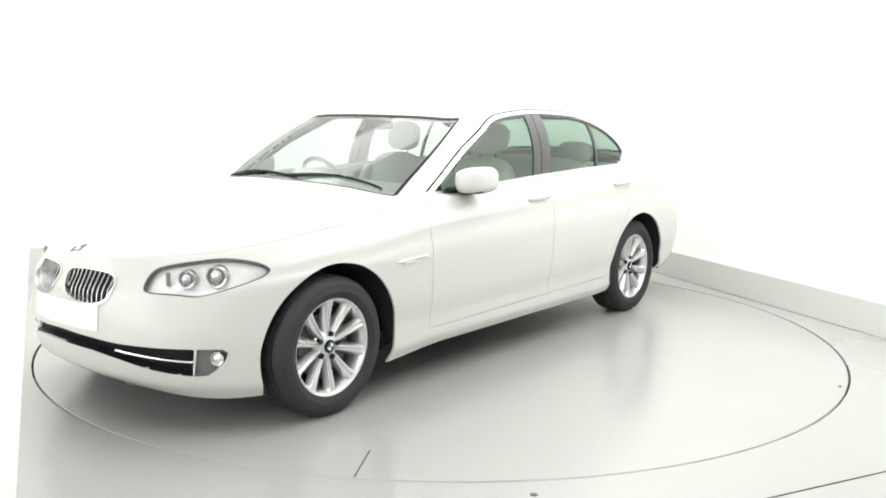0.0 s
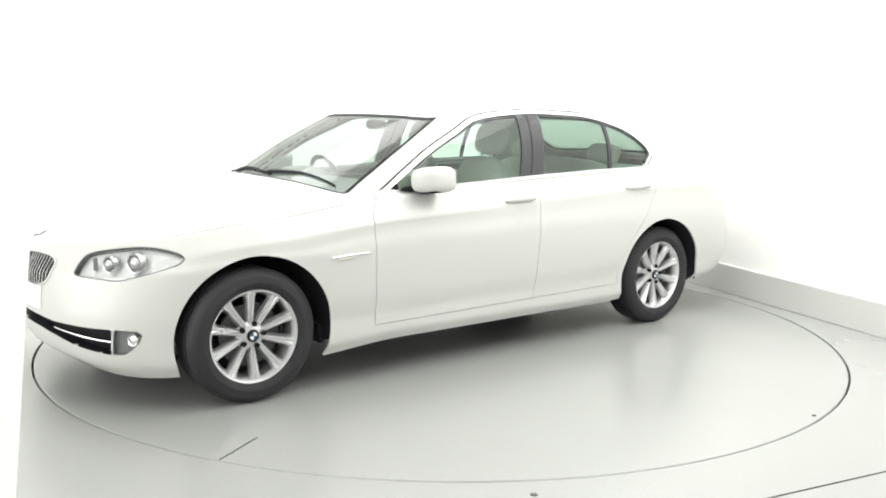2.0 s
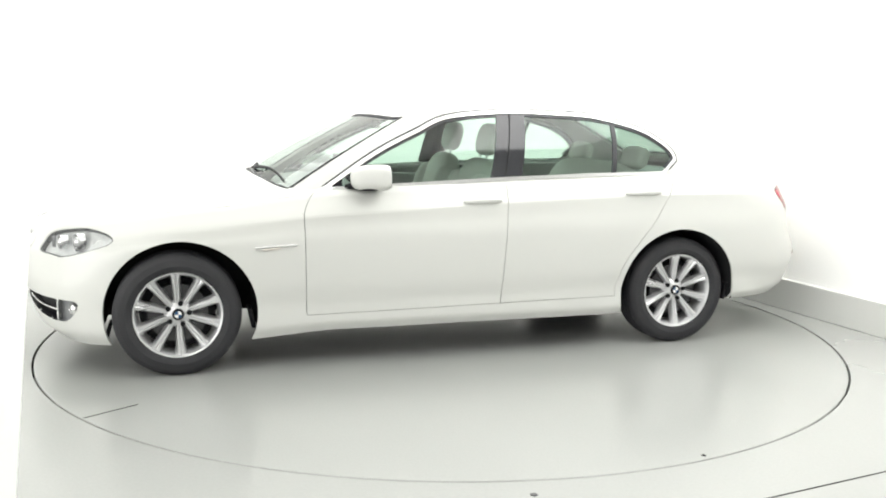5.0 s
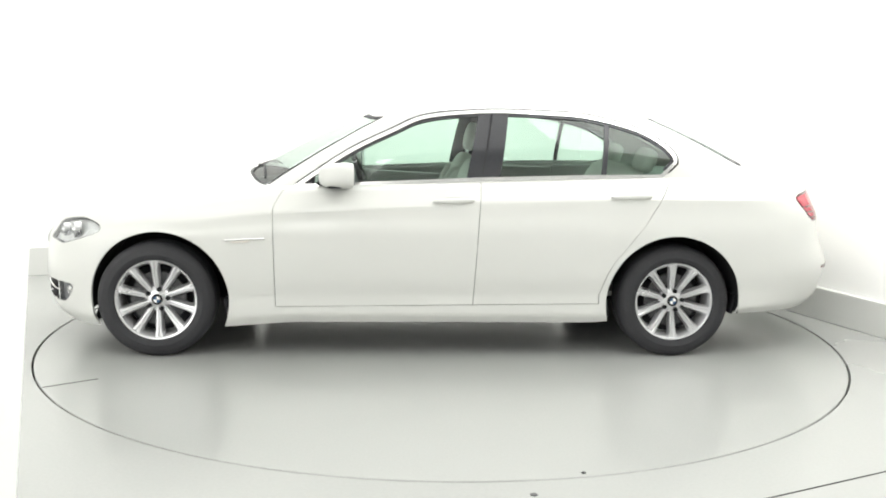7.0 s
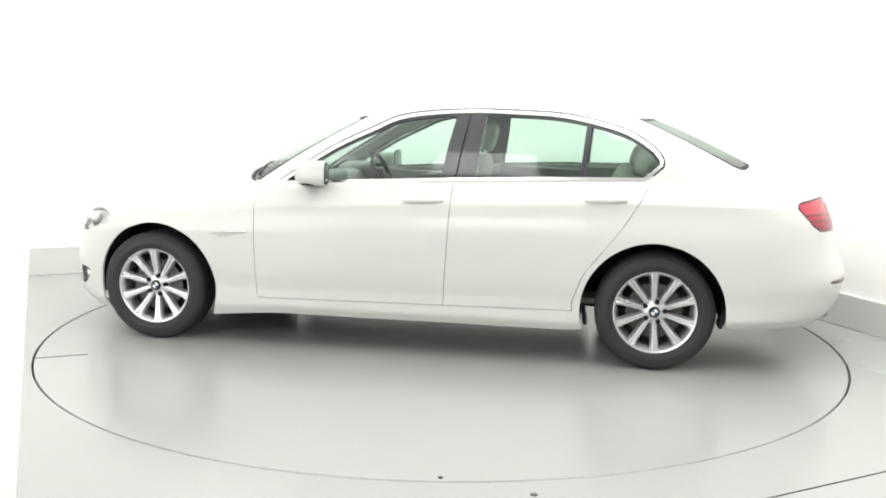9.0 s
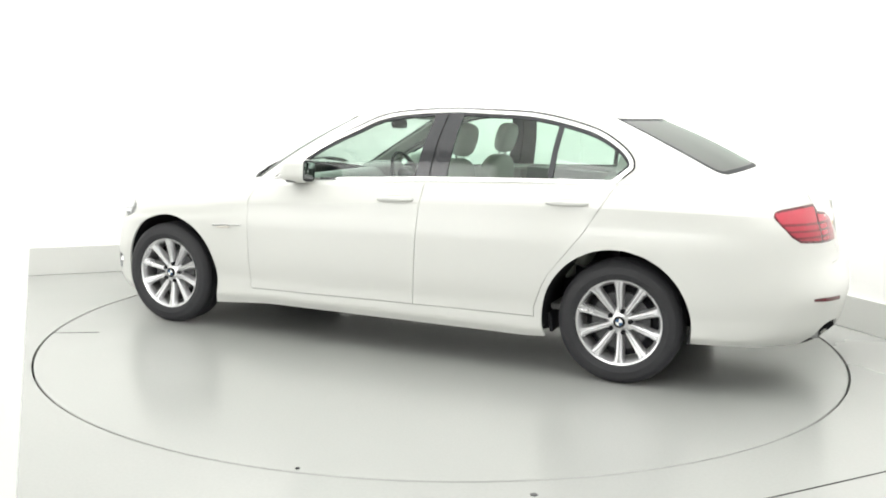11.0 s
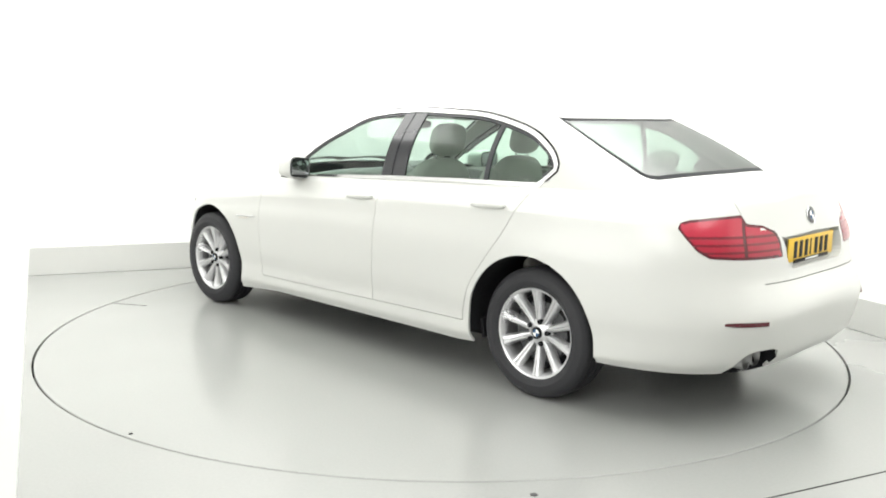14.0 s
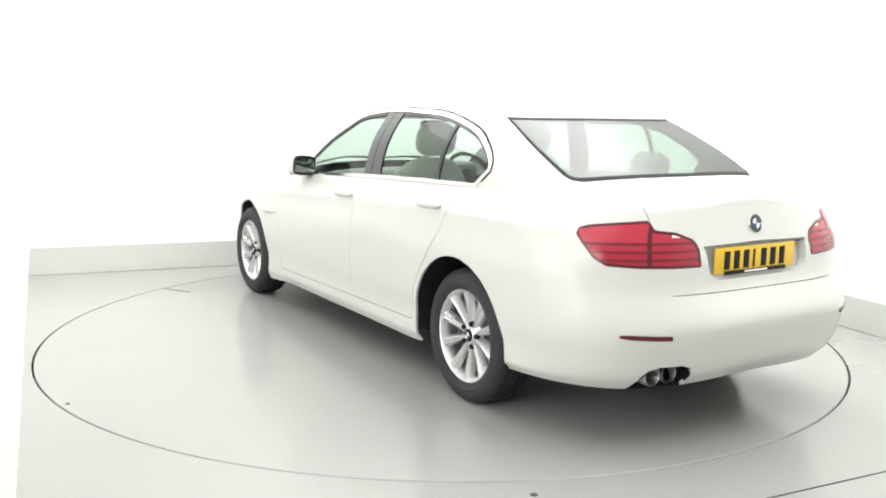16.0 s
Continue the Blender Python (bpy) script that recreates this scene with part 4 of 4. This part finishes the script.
part("front_number_plate", bm, PLATE_WHITE, car, "plain white number plate")

# ---- rear reflectors ----
for s in (1, -1):
    bm = bmesh.new()
    rows = []
    for f in np.linspace(0, 1, 10):
        y, z, h = 0.738 - 0.185 * f, 0.519 - 0.006 * f, 0.0115 * (0.55 + 0.45 * min(1, f * 6))
        x = on_rear(y, z)
        rows.append([bm.verts.new((x + 0.01, s * y, z - h)), bm.verts.new((x - 0.005, s * y, z - h * 0.8)), bm.verts.new((x - 0.006, s * y, z + h * 0.8)), bm.verts.new((x + 0.01, s * y, z + h))])
    for a, b in zip(rows, rows[1:]):
        for i in range(3):
            bm.faces.new((a[i], a[i + 1], b[i + 1], b[i]))
    bm.faces.new(rows[0])
    bm.faces.new(rows[-1])
    bmesh.ops.recalc_face_normals(bm, faces=bm.faces)
    part("rear_reflector", bm, RED_DARK, car, "dark red reflector strip")

# ---- flanks: handles, vents, mirrors ----
for s in (1, -1):
    for nm, x, z in (("front_door", -0.185, 0.908), ("rear_door", -1.195, 0.943)):
        y = on_side(x, z)
        slope = Matrix.Rotation(math.atan2(on_side(x + 0.1, z) - on_side(x - 0.1, z), 0.2) * s, 4, "Z") @ Matrix.Rotation(radians(2.2), 4, "Y")
        part("door_handle", pillow(0.235, 0.036, 0.030, (x, s * (y + 0.010), z), slope, 2.8), PAINT, doors[nm, s], "white grip handle")
        part("handle_recess", pillow(0.12, 0.010, 0.060, (x, s * (y - 0.001), z - 0.004), slope), PAINT, doors[nm, s])
    pts = [(xx, s * (on_side(xx, 0.68) + 0.003), 0.678 + 0.012 * math.sin((1.09 - xx) * 6)) for xx in np.linspace(1.085, 0.868, 8)]
    vent = part("side_vent", tube(pts, 0.007, 8), CHROME, car, "slim chrome side vent")
    part("indicator_lens", tube([(p[0] - 0.005, p[1] + s * 0.002, p[2] - 0.013) for p in pts[1:5]], 0.006, 8), AMBER, vent, "amber lens")
    tilt = Matrix.Rotation(radians(s * 8), 4, "Z") @ Matrix.Rotation(radians(s * 5), 4, "X")
    bm = pillow(0.215, 0.20, 0.148, (0, 0, 0), None, 3.3, 36, 22)
    bmesh.ops.bisect_plane(bm, geom=bm.verts[:] + bm.edges[:] + bm.faces[:], plane_co=(-0.078, 0, 0), plane_no=(-1, 0, 0), clear_outer=True)
    bmesh.ops.holes_fill(bm, edges=[e for e in bm.edges if e.is_boundary])
    for v in bm.verts:                                   # tapers forward, outer end swept back
        f = (v.co.x + 0.078) / 0.185
        v.co.y = -s * 0.095 + (v.co.y + s * 0.095) * (1 - 0.30 * f)
        v.co.z *= 1 - 0.12 * f
    seat_at = Matrix.Translation((0.458, s * 0.905, 1.043)) @ tilt
    bmesh.ops.transform(bm, matrix=seat_at, verts=bm.verts)
    bm.normal_update()
    mir = part("door_mirror", bm, PAINT, car, "white door mirror housing")
    bm = pillow(0.008, 0.170, 0.126, (-0.077, 0, 0), None, 4.2)
    bmesh.ops.transform(bm, matrix=seat_at, verts=bm.verts)
    part("mirror_rim", bm, BLACK, mir, "black mirror rim")
    bm = box(0.004, 0.146, 0.098, 0.0015, at=(-0.0815, 0, 0.003))
    bmesh.ops.transform(bm, matrix=seat_at, verts=bm.verts)
    part("mirror_glass", bm, MIRROR, mir, "dark mirror glass")
    part("indicator_strip", pillow(0.11, 0.13, 0.016, (0.47, s * 0.895, 0.979), tilt, 3), BLACK, mir, "black lower shell")
    part("mirror_base", pillow(0.09, 0.10, 0.022, (0.50, s * 0.845, 0.990), None, 2.6), BLACK, mir, "black mirror foot")
    part("mirror_arm", pillow(0.12, 0.05, 0.03, (0.53, s * 0.80, 0.992), None, 2.6), BLACK, mir, "black mirror foot")

# ---- roof aerial, wipers, exhaust ----
bm = bmesh.new()
prof = ((-1.07, 0.0, 0.004), (-1.14, 0.012, 0.018), (-1.20, 0.05, 0.017), (-1.235, 0.066, 0.013), (-1.262, 0.064, 0.012), (-1.272, 0.0, 0.02))
rows = []
for x, h, w in prof:
    zb = float(roof_z(np.array(x), np.array(0.0))) - 0.004
    rows.append([bm.verts.new((x, -w - 0.008, zb)), bm.verts.new((x, -w * 0.35, zb + h * 0.96 + 0.002)), bm.verts.new((x, w * 0.35, zb + h + 0.002)), bm.verts.new((x, w + 0.008, zb))])
for a, b in zip(rows, rows[1:]):
    for i in range(3):
        bm.faces.new((a[i], a[i + 1], b[i + 1], b[i]))
bm.faces.new(rows[-1])
bmesh.ops.recalc_face_normals(bm, faces=bm.faces)
part("roof_aerial", bm, PAINT, car, "white shark fin aerial", crease=60)
SCREEN_TREE = BVHTree.FromPolygons([tuple(p) for p in up.A], up.F)


def on_screen(x, y):
    h = SCREEN_TREE.ray_cast(Vector((x, abs(y), 2.5)), Vector((0, 0, -1)))[0]
    return h.z if h else 1.0


for y0, x0, y1, x1 in ((0.62, 0.898, 0.02, 0.99), (0.10, 1.008, -0.52, 0.935)):
    pts = [(x0 + (x1 - x0) * f, y0 + (y1 - y0) * f, on_screen(x0 + (x1 - x0) * f, y0 + (y1 - y0) * f) + 0.009) for f in np.linspace(0, 1, 9)]
    wp = part("wiper", tube(pts, 0.0065, 8), BLACK, car, "black windscreen wiper")
    part("wiper_arm", tube([pts[4], (pts[8][0] + 0.03, pts[8][1], pts[8][2] - 0.005)], 0.006, 8), BLACK, wp)
for y in (0.566, 0.470):
    m = Matrix.Translation((-2.436, y, 0.334)) @ Matrix.Rotation(radians(90), 4, "Z")
    part("exhaust_tip", lathe([(0.036, -0.25), (0.042, -0.25), (0.043, 0.0), (0.040, 0.006), (0.035, 0.0), (0.035, -0.2), (0, -0.2)], 32, m), PIPE, car, "dark steel exhaust pipe")


# ---- cabin ----
def seat(x, y, wide=0.50, back=14):
    t = Matrix.Rotation(radians(-back), 4, "Y")
    a = part("seat_back", pillow(0.17, wide, 0.66, (x - 0.26, y, 0.80), t), LEATHER, car, "grey leather seat back")
    part("side_bolster", pillow(0.20, 0.10, 0.52, (x - 0.225, y + wide / 2 - 0.04, 0.78), t), LEATHER, a)
    part("side_bolster", pillow(0.20, 0.10, 0.52, (x - 0.225, y - wide / 2 + 0.04, 0.78), t), LEATHER, a)
    part("headrest", pillow(0.10, 0.27, 0.20, (x - 0.375, y, 1.235), t, 3.0), LEATHER, a, "padded headrest")
    for d in (0.06, -0.06):
        part("headrest_post", tube([(x - 0.33, y + d, 1.08), (x - 0.365, y + d, 1.2)], 0.007, 8), CHROME, a, "steel post")
    part("seat_cushion", pillow(0.52, wide, 0.17, (x, y, 0.53), Matrix.Rotation(radians(-6), 4, "Y")), LEATHER, car, "grey leather seat cushion")
    part("seat_base", box(0.42, wide - 0.08, 0.18, 0.02, at=(x, y, 0.40)), TRIM, car)


seat(-0.02, 0.37)
seat(-0.02, -0.37)
part("rear_bench", pillow(0.52, 1.28, 0.20, (-0.92, 0, 0.55), None, 4), LEATHER, car, "grey leather rear bench")
part("rear_seat_back", pillow(0.18, 1.28, 0.60, (-1.25, 0, 0.80), Matrix.Rotation(radians(-22), 4, "Y"), 4), LEATHER, car, "grey leather rear seat back")
for y in (0.40, -0.40):
    part("rear_headrest", pillow(0.10, 0.27, 0.15, (-1.405, y, 1.125), Matrix.Rotation(radians(-18), 4, "Y")), LEATHER, car, "padded headrest")
part("parcel_shelf", box(0.55, 1.24, 0.03, 0.008, at=(-1.66, 0, 1.015)), TRIM, car, "dark parcel shelf")
part("dashboard", pillow(0.42, 1.36, 0.30, (0.66, 0, 0.845), Matrix.Rotation(radians(8), 4, "Y"), 4.5), TRIM, car, "dark grey dashboard")
part("instrument_hood", pillow(0.24, 0.36, 0.12, (0.55, -0.37, 0.985), None, 3), TRIM, car, "dark instrument hood")
part("centre_console", box(0.95, 0.22, 0.30, 0.04, at=(0.10, 0, 0.50)), TRIM, car, "dark centre console")
part("cabin_floor", box(2.3, 1.42, 0.03, at=(-0.3, 0, 0.345)), TRIM, car, "dark carpet")
m = Matrix.Translation((0.36, -0.37, 0.93)) @ Matrix.Rotation(radians(-68), 4, "Y")
ring = [(0.185 * math.cos(a), 0.185 * math.sin(a), 0) for a in (2 * math.pi * i / 40 for i in range(41))]
bm = tube(ring, 0.015, 10)
bmesh.ops.transform(bm, matrix=m, verts=bm.verts)
sw = part("steering_wheel", bm, BLACK, car, "black steering wheel")
bm = pillow(0.14, 0.15, 0.05, (0, 0, -0.01))
bm2 = box(0.035, 0.34, 0.02, 0.006)
bm = join(bm, bm2)
bmesh.ops.transform(bm, matrix=m, verts=bm.verts)
part("steering_hub", bm, BLACK, sw)
part("interior_mirror", pillow(0.03, 0.22, 0.06, (0.235, 0, 1.315)), BLACK, car, "black rear-view mirror")
for s in (1, -1):
    part("door_card", box(1.02, 0.04, 0.62, 0.015, at=(0.24, s * 0.745, 0.66), turn=Matrix.Rotation(radians(s * 3), 4, "X") @ Matrix.Rotation(radians(-2.6), 4, "Y")), TRIM, doors["front_door", s], "grey door card")
    part("door_card", box(0.60, 0.04, 0.62, 0.015, at=(-0.72, s * 0.745, 0.705), turn=Matrix.Rotation(radians(s * 3), 4, "X") @ Matrix.Rotation(radians(-1.5), 4, "Y")), TRIM, doors["rear_door", s], "grey door card")
    part("arm_rest", pillow(0.55, 0.08, 0.07, (0.12, s * 0.70, 0.76)), LEATHER, doors["front_door", s])
    part("arm_rest", pillow(0.5, 0.08, 0.07, (-0.85, s * 0.70, 0.79)), LEATHER, doors["rear_door", s])
    part("side_lining", box(0.85, 0.04, 0.24, 0.015, at=(-1.45, s * 0.725, 0.905)), TRIM, car, "dark side lining")
part("bulkhead", box(0.04, 1.4, 0.5, at=(0.88, 0, 0.66)), UNDER, car, "black bulkhead")
part("boot_wall", box(0.04, 1.4, 0.6, at=(-1.42, 0, 0.68)), UNDER, car, "black boot partition")


def car_pose(t):
    return Matrix.Rotation(radians(HEADING + SPIN * t), 4, "Z") @ Matrix.Translation(-CAR_OFF)


def motions():
    times = [i * 0.5 for i in range(33)]
    walk(car, [(t, car_pose(t)) for t in times])
    walk(turntable, [(t, Matrix.Rotation(radians(HEADING + SPIN * t), 4, "Z")) for t in times])


motions()
